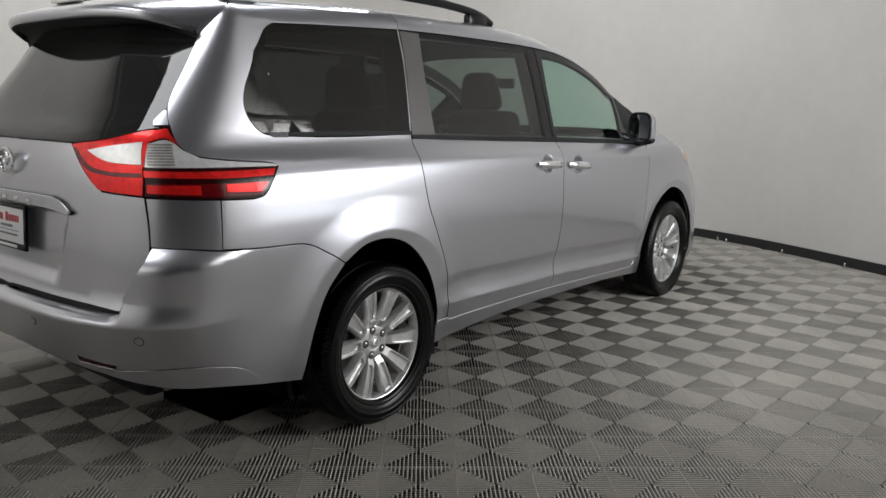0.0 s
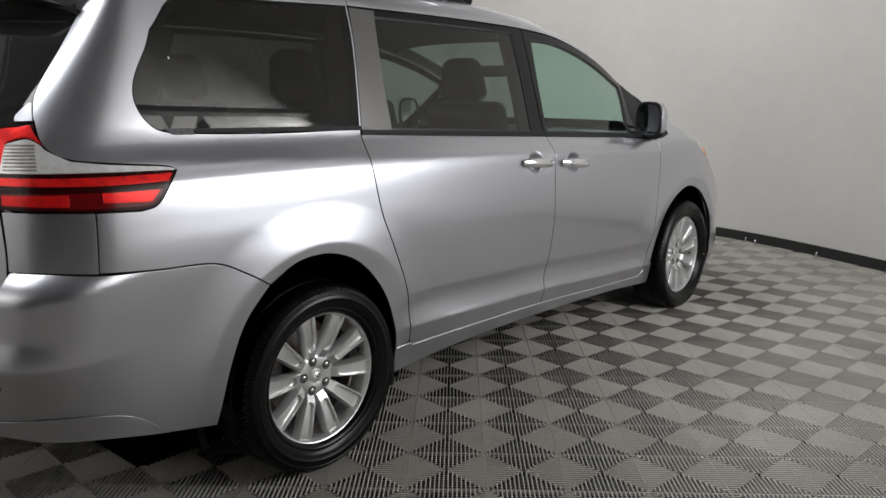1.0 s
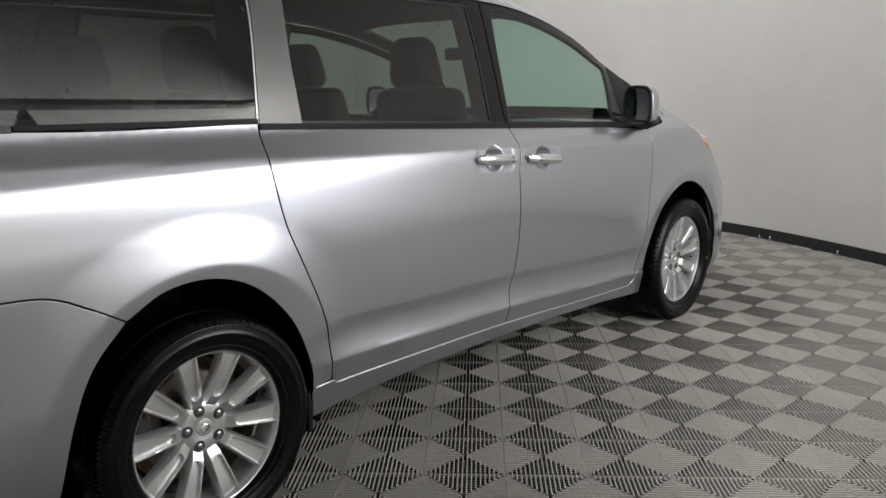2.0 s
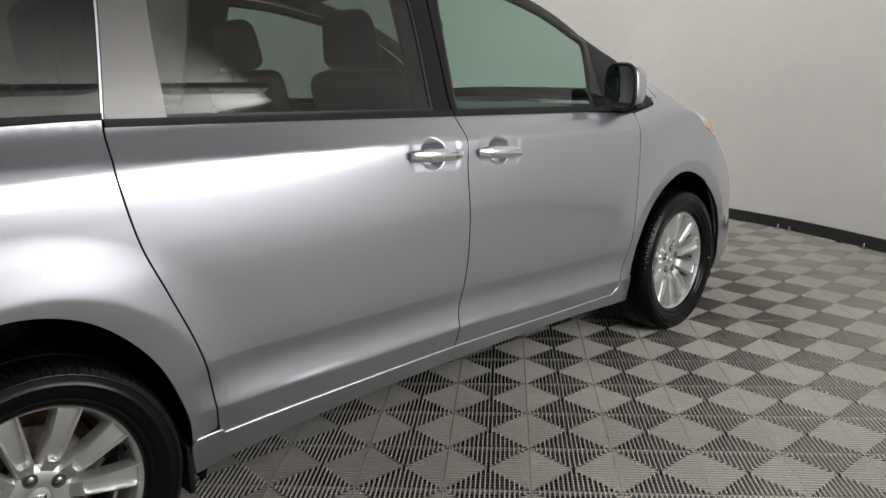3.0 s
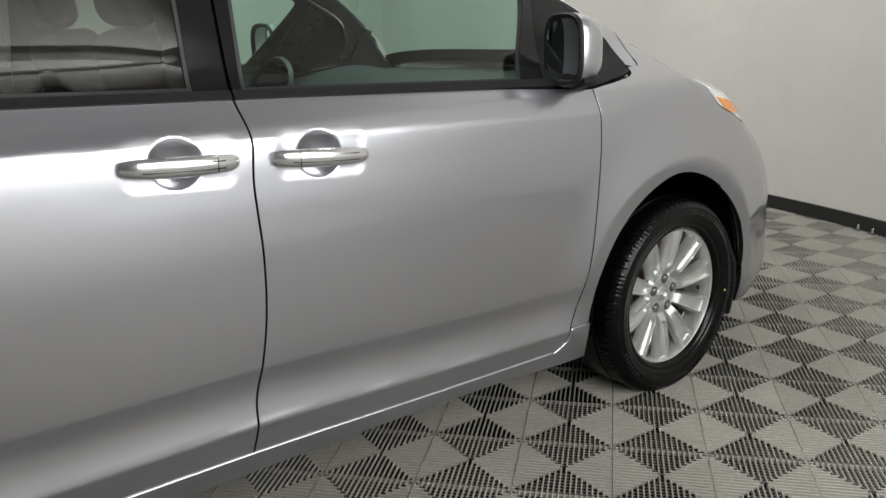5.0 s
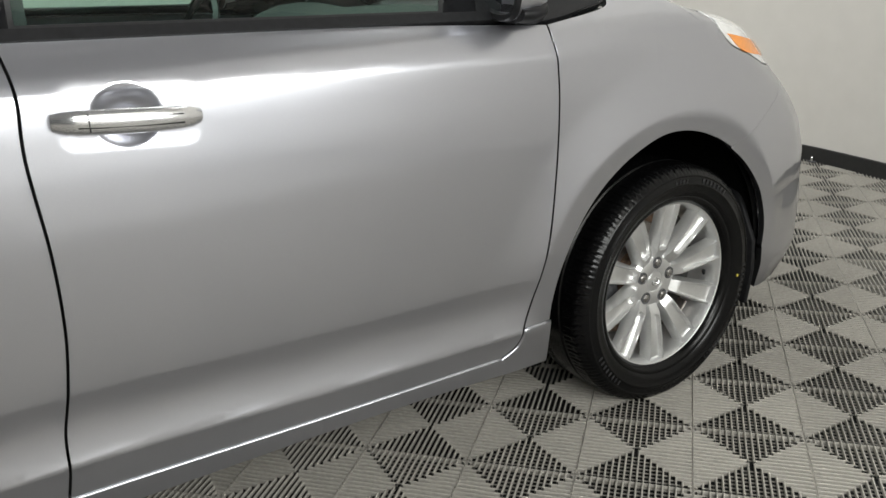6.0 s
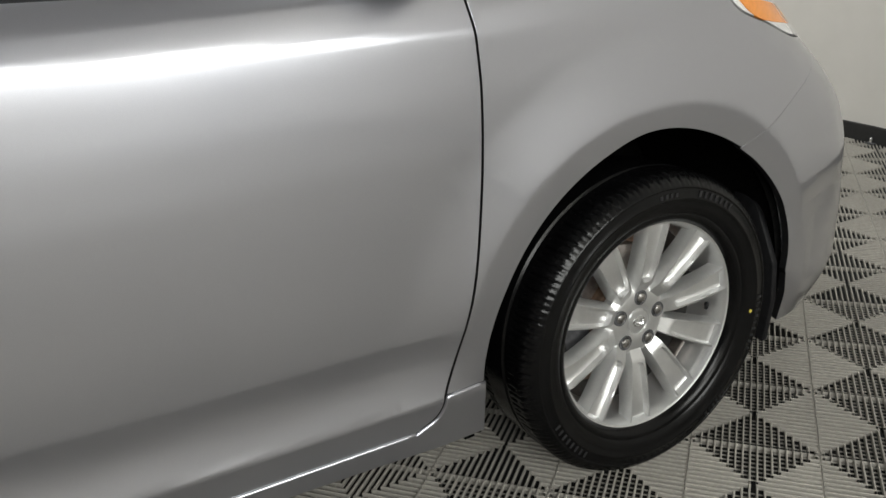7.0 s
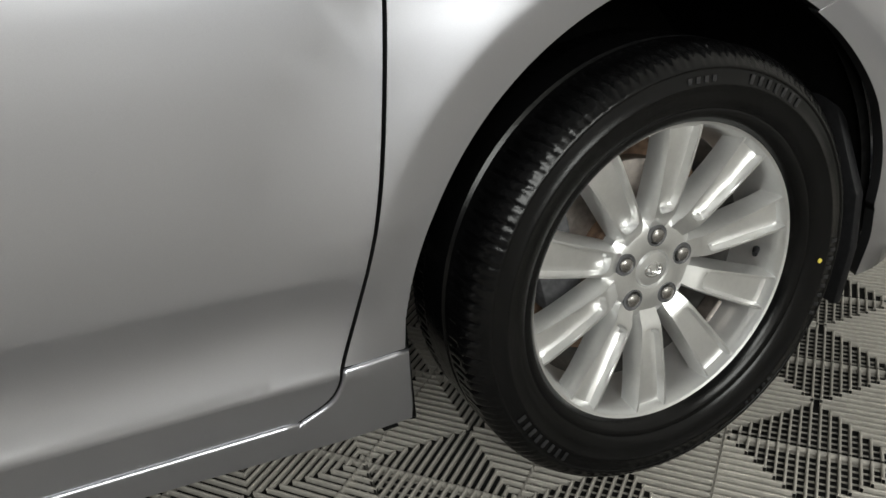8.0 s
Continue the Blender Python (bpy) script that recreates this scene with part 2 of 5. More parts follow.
def skin(name, loops, mat, parent, label="", surf=None, off=0.0, step=.045, gap=.0032, depth=.02, edge=.0016, relief=None, dense=(), lines=(), mirror=False):
    """A sheet on the car's skin inside the first outline and outside the others, with rounded, turned-in edges."""
    surf = surf or body
    h = 1e-3

    def raw_normal(a, z):
        n = np.cross(surf(a + h, z) - surf(a - h, z), surf(a, z + h) - surf(a, z - h))
        return n / np.maximum(np.linalg.norm(n, axis=-1), 1e-12)[..., None]

    def place(a, z):
        d = off + (relief(a, z) if relief else 0)
        return surf(a, z) + raw_normal(a, z) * np.broadcast_to(d, a.shape)[..., None]
    ready = []
    middle = (lambda p: p[:, 0] <= A_REAR + 1e-4) if surf is body else (lambda p: p[:, 1] <= 1e-4)
    for k, p in enumerate(loops):
        p = np.asarray(p, float)
        if (area2(p) > 0) != (k == 0):
            p = p[::-1]
        ready.append(densify(inset(p, gap, middle if mirror else None), step * .6))
    allp = np.vstack(ready)
    lo, hi = allp.min(0), allp.max(0)
    ga, gz = np.meshgrid(np.arange(lo[0] + step / 2, hi[0], step), np.arange(lo[1] + step / 2, hi[1], step))
    inner = np.stack([ga.ravel(), gz.ravel()], 1)
    for a0, a1, z0, z1, st in dense:
        keep = (inner[:, 0] < a0) | (inner[:, 0] > a1) | (inner[:, 1] < z0) | (inner[:, 1] > z1)
        ga, gz = np.meshgrid(np.arange(a0, a1, st), np.arange(z0, z1, st))
        inner = np.vstack([inner[keep], np.stack([ga.ravel(), gz.ravel()], 1)])
    inner = inner[inside(inner, ready)]
    creases, crease_edges = np.zeros((0, 2)), []
    for run in lines:
        run = np.asarray(run, float)
        ok = inside(run, ready)
        for i in range(0, len(run), 400):
            ok[i:i + 400] &= np.abs(run[i:i + 400, None] - allp[None]).sum(-1).min(1) > .004
        at = len(creases)
        run = run[ok]
        crease_edges += [(at + i, at + i + 1) for i in range(len(run) - 1)]
        creases = np.vstack([creases, run])
    fixed = np.vstack([allp, creases])
    near = np.ones(len(inner), bool)
    for i in range(0, len(inner), 400):
        d = np.abs(inner[i:i + 400, None] - fixed[None]).sum(-1).min(1)
        near[i:i + 400] = d > (.004 if dense else step * .35)
    inner = inner[near]
    edges, base = [], 0
    for p in ready:
        edges += [(base + i, base + (i + 1) % len(p)) for i in range(len(p))]
        base += len(p)
    edges += [(len(allp) + i, len(allp) + j) for i, j in crease_edges]
    pts = np.vstack([fixed, inner])
    out = delaunay_2d_cdt([Vector(p) for p in pts], edges, [], 0, 1e-7)
    uv = np.array([tuple(v) for v in out[0]])
    tri = np.array([f for f in out[2] if len(f) == 3])
    tri = tri[inside(uv[tri].mean(1), ready)]
    cr = np.cross(uv[tri[:, 1]] - uv[tri[:, 0]], uv[tri[:, 2]] - uv[tri[:, 0]])
    tri[cr < 0] = tri[cr < 0][:, ::-1]
    a, z = uv[:, 0], uv[:, 1]
    pos = place(a, z)
    nor = np.cross(place(a + h, z) - place(a - h, z), place(a, z + h) - place(a, z - h))
    nor /= np.maximum(np.linalg.norm(nor, axis=1), 1e-12)[:, None]
    seen = {}
    for t in tri:
        for q in range(3):
            seen[(t[q], t[(q + 1) % 3])] = True
    rim = [e for e in seen if (e[1], e[0]) not in seen]
    outward = np.zeros_like(pos)
    for i, j in rim:
        o = np.cross(pos[j] - pos[i], nor[i])
        o /= max(np.linalg.norm(o), 1e-12)
        outward[i] += o
        outward[j] += o
    ids = sorted({i for e in rim for i in e})
    ln = np.maximum(np.linalg.norm(outward[ids], axis=1), 1e-9)[:, None]
    o = outward[ids] / ln
    n0 = len(pos)
    where = {v: k for k, v in enumerate(ids)}
    m = len(ids)
    pos = np.vstack([pos, pos[ids] + o * edge * .5 - nor[ids] * edge * .6, pos[ids] + o * edge * .5 - nor[ids] * depth])
    nor = np.vstack([nor, o * .9 + nor[ids] * .1, o])
    faces = [tuple(t) for t in tri]
    for i, j in rim:
        p, q = where[i], where[j]
        faces.append((j, i, n0 + p, n0 + q))
        faces.append((n0 + q, n0 + p, n0 + m + p, n0 + m + q))
    if mirror:
        k = len(pos)
        pos = np.vstack([pos, pos * (-1, 1, 1)])
        nor = np.vstack([nor, nor * (-1, 1, 1)])
        faces += [tuple(k + v for v in f[::-1]) for f in faces]
    me = mesh_of(name, pos, faces, mat, nor)
    # Turned-in panel edges are coloured black for the shade in the shut lines.
    if mat is PAINT:
        me.materials.append(SEAL_GAP_SHADE)
        deep = np.zeros(len(faces), int)
        deep[[i for i, f in enumerate(faces) if len(f) == 4 and min(v % len(pos) if not mirror else v % (len(pos) // 2) for v in f) >= n0]] = 1
        me.polygons.foreach_set("material_index", deep)
    return add(name, me, parent, label)


def both(ob):
    """The same part on the car's other side."""
    made = {}
    for o in (ob, *ob.children_recursive):
        c = o.copy()
        scene.collection.objects.link(c)
        made[o] = c
        c.parent = made.get(o.parent, o.parent)
        c.matrix_parent_inverse = o.matrix_parent_inverse
    made[ob].matrix_local = Matrix.Diagonal((-1, 1, 1, 1)) @ ob.matrix_local
    return made[ob]


# ---- body surface of the minivan: a runs along the side (y) and round the corners, z up ----
def spline(*pts):
    """A smooth curve through (x, y) knots that never overshoots."""
    px, py = np.array(pts, float).T
    d = np.diff(py) / np.diff(px)
    m = np.r_[d[0], [0 if p * q <= 0 else 2 * p * q / (p + q) for p, q in zip(d, d[1:])], d[-1]]

    def f(x):
        x = np.clip(np.asarray(x, float), px[0], px[-1])
        i = np.clip(np.searchsorted(px, x) - 1, 0, len(px) - 2)
        h = px[i + 1] - px[i]
        t = (x - px[i]) / h
        return (2*t**3 - 3*t**2 + 1) * py[i] + (t**3 - 2*t**2 + t) * h * m[i] + (3*t**2 - 2*t**3) * py[i + 1] + (t**3 - t**2) * h * m[i + 1]
    return f


HUBS = (0.0, 3.03)                 # axle positions
HUB_Z = 0.345
Y_REAR, Y_FRONT = -0.5, 2.9        # where the plan starts to round off
P_REAR, P_FRONT, P_ROOF = 3.5, 4.2, 3.0
UPPER = ((.70, .9568), (.78, .9606), (.85, .9625), (.92, .9610), (1.0, .9550), (1.06, .947), (1.10, .936), (1.14, .914), (1.17, .8965), (1.205, .876), (1.235, .8655), (1.3, .846), (1.5, .785), (1.7, .722), (1.8, .69))
plain_profile = spline((.18, .898), (.27, .922), (.36, .938), (.45, .9460), (.60, .9528), *UPPER)
# the doors: a soft crease, a hollow below it, and a crisp crease above the tucked-in lower edge
door_profile = spline((.18, .888), (.27, .9155), (.335, .9317), (.40, .9442), (.4085, .9462), (.4115, .9462), (.425, .9436), (.44, .9408), (.46, .9378), (.475, .9364), (.49, .9360), (.505, .9369), (.52, .9391), (.535, .9422), (.546, .9447), (.551, .9458), (.556, .9465), (.565, .9474), (.60, .9503), (.65, .9539), *UPPER)
door_crease = spline((.45, .437), (1.0, .420), (1.45, .410), (2.0, .379), (2.5, .357))


def side_profile(z, y=-1.0):
    """Half the car's width at height z, with the doors' hollow where there are doors."""
    y, z = np.asarray(y, float), np.asarray(z, float)
    fade = np.clip((.80 - z) / .2, 0, 1)
    w = np.clip((y - .36) / .16, 0, 1) * np.clip((2.62 - y) / .14, 0, 1)
    w = w * w * (3 - 2 * w)
    return plain_profile(z) + w * (door_profile(z + (.41 - door_crease(y)) * fade) - plain_profile(z))


rear_line = spline((.18, -1.02), (.3, -1.08), (.45, -1.12), (.62, -1.125), (.7, -1.10), (.9, -1.085), (1.1, -1.065), (1.22, -1.035), (1.3, -.975), (1.62, -.69), (1.8, -.55))
front_line = spline((.18, 3.93), (.3, 4.01), (.5, 4.04), (.68, 3.98), (.8, 3.87), (.9, 3.73), (1.0, 3.60), (1.1, 3.52), (1.2, 3.45))
top_line = spline((-1.2, 1.63), (-.7, 1.76), (-.2, 1.80), (.5, 1.82), (1.1, 1.82), (1.5, 1.80), (1.9, 1.74), (2.3, 1.63), (2.7, 1.43), (2.95, 1.27), (3.12, 1.15), (3.4, 1.09), (3.75, .99), (4.04, .85))
top_drop = spline((-.9, .11), (1.3, .11), (2.2, .12), (2.8, .08), (3.2, .09), (4.0, .14))


def corner_table(p, long, wide=.95):
    t = np.linspace(0, np.pi / 2, 400)
    cy, cx = np.sin(t) ** (2 / p), np.cos(t) ** (2 / p)
    s = np.r_[0, np.cumsum(np.hypot(np.diff(cy) * long, np.diff(cx) * wide))]
    return s, cx, cy


REAR_TAB, FRONT_TAB = corner_table(P_REAR, .6), corner_table(P_FRONT, 1.1)
A_REAR, A_FRONT = Y_REAR - REAR_TAB[0][-1], Y_FRONT + FRONT_TAB[0][-1]   # the two centre lines


def half_width(y, z):
    x = side_profile(z, y)
    for hub, rise in zip(HUBS, (.016, .019)):      # flared wheel arches with a turned-in lip
        s0 = np.clip((.65 - np.hypot(y - hub, z - HUB_Z)) / .145, 0, 2)
        s = np.maximum(.5 * (s0 + 1 - np.hypot(s0 - 1, .07)), 0) ** 1.5 - .9 * np.maximum(.5 * (s0 - 1 + np.hypot(s0 - 1, .07)) - .035, 0)
        x = x + rise * s * np.clip((z - .3) / .25, 0, 1)
    x = x + .035 * np.clip((y - 3.3) / .25, 0, 1) * np.clip((.52 - z) / .22, 0, 1)      # full lower corner of the front bumper
    d = z - 1.143 + .0425 * y           # the crease below the windows
    d = np.where(d < 0, .45, 1) * (np.sqrt(d * d + .005 ** 2) - .005)
    x = x + .012 * np.clip(1 - d / .09, 0, 1) ** 2 * np.clip((2.95 - y) / .35, 0, 1) * np.clip((y + 1.0) / .4, 0, 1)
    return x - .085 * np.clip((y - 1.2) / 1.3, 0, 1.15) ** 2 * np.clip((z - 1.1) / .25, 0, 1.4)


def body(a, z):
    """The skin's points for arrays of a and z."""
    a, z = np.asarray(a, float), np.asarray(z, float)
    sr, sf = Y_REAR - a, a - Y_FRONT
    cx, y = np.ones_like(a), a.copy()
    cr = np.interp(sr, REAR_TAB[0], REAR_TAB[1])
    yr = Y_REAR - (Y_REAR - rear_line(z)) * np.interp(sr, REAR_TAB[0], REAR_TAB[2])
    cf = np.interp(sf, FRONT_TAB[0], FRONT_TAB[1])
    yf = Y_FRONT + (front_line(z) - Y_FRONT) * np.interp(sf, FRONT_TAB[0], FRONT_TAB[2])
    cx, y = np.where(sr > 0, cr, np.where(sf > 0, cf, 1)), np.where(sr > 0, yr, np.where(sf > 0, yf, a))
    top, drop = top_line(y), top_drop(y)
    s = np.clip((z - top + drop) / drop, 0, .9999)
    c = np.where(s > 0, (1 - s ** P_ROOF) ** (1 / P_ROOF), 1)
    return np.stack([half_width(y, z) * cx * c, y, z], -1)


def body_top(y, c):
    """The skin over the roof, windscreen and bonnet: c runs from the centre line (0) to the shoulder (1)."""
    y, c = np.asarray(y, float), np.asarray(c, float)
    top, drop = top_line(y), top_drop(y)
    z = top - drop + drop * (1 - np.clip(c, 0, .9999) ** P_ROOF) ** (1 / P_ROOF)
    tr = np.clip((Y_REAR - y) / (Y_REAR - rear_line(z)), 0, .9999)
    tf = np.clip((y - Y_FRONT) / (front_line(z) - Y_FRONT), 0, .9999)
    cx = (1 - tr ** P_REAR) ** (1 / P_REAR) * (1 - tf ** P_FRONT) ** (1 / P_FRONT)
    return np.stack([half_width(y, z) * cx * c, y, z], -1)


# ---- room ----
# the wall bends behind the car's nose: straight, a bend, straight again
def room_path():
    pts = [(-5.2, 6.0), (-3.0, 5.93)]
    bend = spline((-3.0, 5.93), (-.6, 5.88), (.1, 5.76), (.6, 5.62), (1.1, 5.42), (1.6, 5.18), (2.1, 4.93))
    pts += [(x, float(bend(x))) for x in np.linspace(-2.6, 2.1, 24)]
    # The stretch out to x 9.6 is an added bay, out of view.
    pts += [(4.2, 3.93), (5.4, 3.2), (6.0, 2.2), (6.2, 1.0), (6.2, -.3), (9.6, -1.2), (9.6, -9.6), (2.7, -9.6), (2.2, -6.2), (-4.4, -6.2), (-5.2, -5.4)]
    return pts


def wall_strip(name, pts, z0, z1, thick, mat, closed=True, proud=0.0):
    p = np.array(pts)
    area = area2(p)
    q = p if area > 0 else p[::-1]
    n = len(q)
    inner, outer = inset(q, proud), inset(q, -thick)
    verts = [(x, y, z) for z in (z0, z1) for x, y in inner] + [(x, y, z) for z in (z0, z1) for x, y in outer]
    faces = []
    for i in range(n):
        j = (i + 1) % n
        faces += [(j, i, n + i, n + j), (2 * n + i, 2 * n + j, 3 * n + j, 3 * n + i), (n + j, n + i, 3 * n + i, 3 * n + j), (i, j, 2 * n + j, 2 * n + i)]
    me = mesh_of(name, verts, faces, mat)
    me.set_sharp_from_angle(angle=radians(40))
    return add(name, me)


ROOM = room_path()
round_wall = wall_strip("wall_round", ROOM, 0, CEILING, .15, WALL)
round_wall.data.materials.append(UNSEEN_BAY)
# Unseen bay behind the viewpoint, added dark so the car's rear corner reflects little.
for face in round_wall.data.polygons:
    if face.center.x > 6.4 or face.center.y < -6.5:
        face.material_index = 1
tagged(round_wall, "smooth light grey curved studio wall round the car", "wall", kind="structure")
tagged(wall_strip("baseboard", ROOM, -.012, .085, -.001, BASE_BLACK, proud=.022), "black rubber baseboard along the foot of the wall", "baseboard", kind="structure")
p = np.array(ROOM)
me = mesh_of("ceiling", [(x, y, CEILING) for x, y in p] + [(x, y, CEILING + .12) for x, y in p],
             [tuple(range(len(p))), tuple(range(2 * len(p) - 1, len(p) - 1, -1))] + [(i, (i + 1) % len(p), len(p) + (i + 1) % len(p), len(p) + i) for i in range(len(p))], CEIL, flat=True)
tagged(add("ceiling", me), "plain light grey painted ceiling over the studio", "ceiling", kind="structure")
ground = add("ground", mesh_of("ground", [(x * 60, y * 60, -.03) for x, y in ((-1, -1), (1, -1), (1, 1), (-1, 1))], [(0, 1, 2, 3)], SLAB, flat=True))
tagged(ground, "dark concrete slab beneath the floor tiles", "ground", kind="structure")

LAMP_WHITE = material("lamp_housing", (.5, .5, .5), .5, 0, grain=.05)
light_box = tagged(new("light_box"), "large overhead light box, added unseen to fill the room", "ceiling light")
light_box.location = (-1.3, 1.9, HUNG)
part("light_frame", box(1.5, 3.9, .12, .01, (0, 0, -.06)), LAMP_WHITE, light_box)
for dy in (-1.7, 1.7):
    part("hanger", tube([(0, dy, 0), (0, dy, CEILING - HUNG)], .012, 8), LAMP_WHITE, light_box)
rear_box = tagged(new("light_box"), "square grey light box hung behind the car", "ceiling light")
rear_box.location = (-.4, -2.7, HUNG)
part("light_frame", box(1.5, 1.5, .12, .01, (0, 0, -.06)), LAMP_WHITE, rear_box)
part("hanger", tube([(0, 0, 0), (0, 0, CEILING - HUNG)], .012, 8), LAMP_WHITE, rear_box)
for eye, aim, wide, tall in (((4.74, 3.026, 1.902), (1.0, 1.9, 1.5), 1.7, 1.7), ((3.32, 1.36, 1.923), (.9, 1.40, 1.60), 1.15, 1.1)):
    soft_box = tagged(new("soft_box"), "black soft box lamp with a broad black rim on a stand", "studio lamp", "soft boxes")
    soft_box.matrix_world = look(eye, aim)
    part("soft_box_shell", box(wide + .14, tall + .14, .10, .01, (0, 0, .06)), BLACK_PLASTIC, soft_box)
    stand = tagged(new("lamp_stand"), "black steel lamp stand on the tile floor", "lamp stand", "lamp stands")
    stand.location = (eye[0] + .14, eye[1] + .03, 0)
    part("pole", tube([(0, 0, .02), (0, 0, eye[2])], .018, 12), BLACK_PLASTIC, stand)
    for turn in (0, 120, 240):
        part("leg", tube([(0, 0, .45), (.42 * math.cos(radians(turn)), .42 * math.sin(radians(turn)), .012)], .011, 8), BLACK_PLASTIC, stand)
# Housings for the added wall fills.
for (ex, ey), (wx, wy), long, watts in WALL_FILLS:
    trough = tagged(new("wall_washer"), "long grey wall-washing fill light, added out of view", "ceiling light", "wall washers")
    trough.matrix_world = Matrix.Translation((ex, ey, HUNG - (1.38 if wx > 6 else 0))) @ Matrix.Rotation(math.atan2(wy - ey, wx - ex) + math.pi / 2, 4, "Z")
    part("trough", box(long, .10, .06, .008, (0, .16, -.035)), LAMP_WHITE, trough)
    for dx in (-.4 * long, .4 * long):
        part("hanger", tube([(dx, .16, -.01), (dx, .16, CEILING - HUNG + (1.38 if wx > 6 else 0))], .008, 8), LAMP_WHITE, trough)

# small clips at the foot of the wall
for cx in (-.35, .42, .52, 1.13, 1.74):
    i = min(range(len(ROOM) - 1), key=lambda k: abs(ROOM[k][0] - cx) + (10 if ROOM[k][1] < 4 else 0))
    (x0, y0), (x1, y1) = ROOM[i], ROOM[i + 1]
    y = y0 + (y1 - y0) * (cx - x0) / (x1 - x0)
    turn = math.degrees(math.atan2(y1 - y0, x1 - x0))
    clip = tagged(new("floor_clip"), "small grey metal clip at the foot of the wall", "clip", "wall foot clips")
    clip.matrix_world = pose(cx, y - .035, 0, 0, 0, turn)
    part("plate", box(.05, .03, .006, .001, (0, -.006, .003)), CAST, clip)
    part("bolt", lathe_bm([(0, .03), (.006, .03), (.008, .025), (.008, 0), (0, 0)], 12), CHROME, clip, m=pose(0, -.004, .004, 0, -90, 0))

# ---- the car ----
car = tagged(new("minivan"), "silver metallic minivan with tinted rear windows parked on the tile floor", "car")


def belt(y):
    return 1.2300 - .0425 * y


BOTTOM = [(.487, .350), (.9, .347), (1.43, .338), (2.0, .314), (2.44, .297)]
SLIDE_LOW = [(.277, belt(.277)), (.268, 1.15), (.266, 1.08), (.297, .93), (.353, .79), (.408, .657), (.443, .55), (.461, .44), (.467, .385)]
B_SEAM = [(1.428, .338), (1.44, .40), (1.447, .47), (1.466, .555), (1.484, .677), (1.489, .82), (1.483, .98), (1.491, 1.085), (1.481, belt(1.481))]
F_SEAM = [(2.60, 1.106), (2.609, 1.012), (2.613, .92), (2.606, .79), (2.578, .605), (2.538, .453), (2.505, .366)]
arch_radius = spline((0, .445), (1.0, .448), (1.6, .451), (1.95, .442), (2.3, .432), (2.65, .424), (3.2, .421))
ARCH_F = [(3.018 + float(arch_radius(t)) * math.cos(t), .345 + float(arch_radius(t)) * math.sin(t)) for t in np.linspace(math.pi - .02, .02, 24)]
ARCH_R = [(.40, .255), (.388, .342), (.373, .455), (.30, .62), (.172, .751), (.03, .808), (-.116, .803), (-.235, .743)]
ARCH_RB = [(-.235, .743), (-.332, .632), (-.39, .49), (-.435, .30)]
BUMP_SEAM = [(-.235, .743), (-.329, .799), (-.436, .846), (-.625, .858), (-.80, .869), (-.92, .881), (-1.037, .886)]
GATE_SIDE = [(-.70, 1.726), (-.85, 1.69), (-.955, 1.64), (-.992, 1.60), (-1.003, 1.487), (-1.010, 1.40), (-1.002, 1.349), (-.978, 1.302), (-.962, 1.284)]
LAMP_TOP = [(-.962, 1.284), (-.907, 1.215), (-.848, 1.185), (-.742, 1.172), (-.567, 1.157), (-.527, 1.143)]
LAMP_END = [(-.527, 1.143), (-.558, 1.111), (-.612, 1.05), (-.665, 1.036)]
LAMP_LOW = [(-.665, 1.036), (-.778, 1.040), (-.915, 1.046), (-1.058, 1.052)]
LAMP_SPLIT = [(-1.058, 1.052), (-1.046, 1.144), (-1.026, 1.209), (-1.009, 1.276)]
Q_WIN = [[(-.379, 1.666), (-.023, 1.682), (.345, 1.694)], [(.345, 1.694), (.334, 1.526), (.283, 1.24)], [(.283, 1.236), (-.166, 1.236), (-.49, 1.248)],
         [(-.49, 1.248), (-.558, 1.264), (-.613, 1.312), (-.637, 1.371), (-.616, 1.435), (-.545, 1.508), (-.475, 1.580), (-.425, 1.640), (-.379, 1.666)]]


def lip_lines(hub):
    """The crease round a wheel arch, for the mesh to follow."""
    return [[(hub + r * math.cos(t), HUB_Z + r * math.sin(t)) for t in np.linspace(2.9, .3, 90)] for r in (.494, .501, .505, .509, .516)]


def edge_z(y, c=.93):
    """The skin's height at y where it turns over to the top."""
    return float(top_line(y) - top_drop(y) + top_drop(y) * (1 - c ** P_ROOF) ** (1 / P_ROOF))


def top_edge(a, c=.93):
    """The same for a place a along the side, also where the plan rounds off."""
    z = 1.0
    for _ in range(12):
        z = .5 * z + .5 * edge_z(float(body(np.array(a), np.array(z))[1]), c)
    return (a, z)


CANT = [(.355, edge_z(.355, .9)), (0, edge_z(0, .9)), (-.4, edge_z(-.4, .9)), (-.70, 1.730)]

quarter = skin("quarter_panel", [loop(SLIDE_LOW, [(.467, .385), (.46, .37), (.40, .36)], [(.40, .36), (.388, .342)], ARCH_R[1:], BUMP_SEAM[:5], [(-.80, .869), (-.798, 1.041)], [(-.798, 1.041), (-.665, 1.036)],
                                      LAMP_END[::-1], LAMP_TOP[::-1], GATE_SIDE[:2:-1] + [(-.955, 1.645), (-.85, 1.697), (-.70, 1.730)], CANT[::-1], [CANT[0], (.352, 1.695)], [(.345, 1.694), (.334, 1.526), (.277, belt(.277))]),
                                 loop(*Q_WIN)], PAINT, car, "silver metallic rear quarter panel", lines=lip_lines(HUBS[0]), dense=[(-.62, .6, .3, 1.0, .014), (-.8, .3, 1.10, 1.21, .016)])
both(quarter)
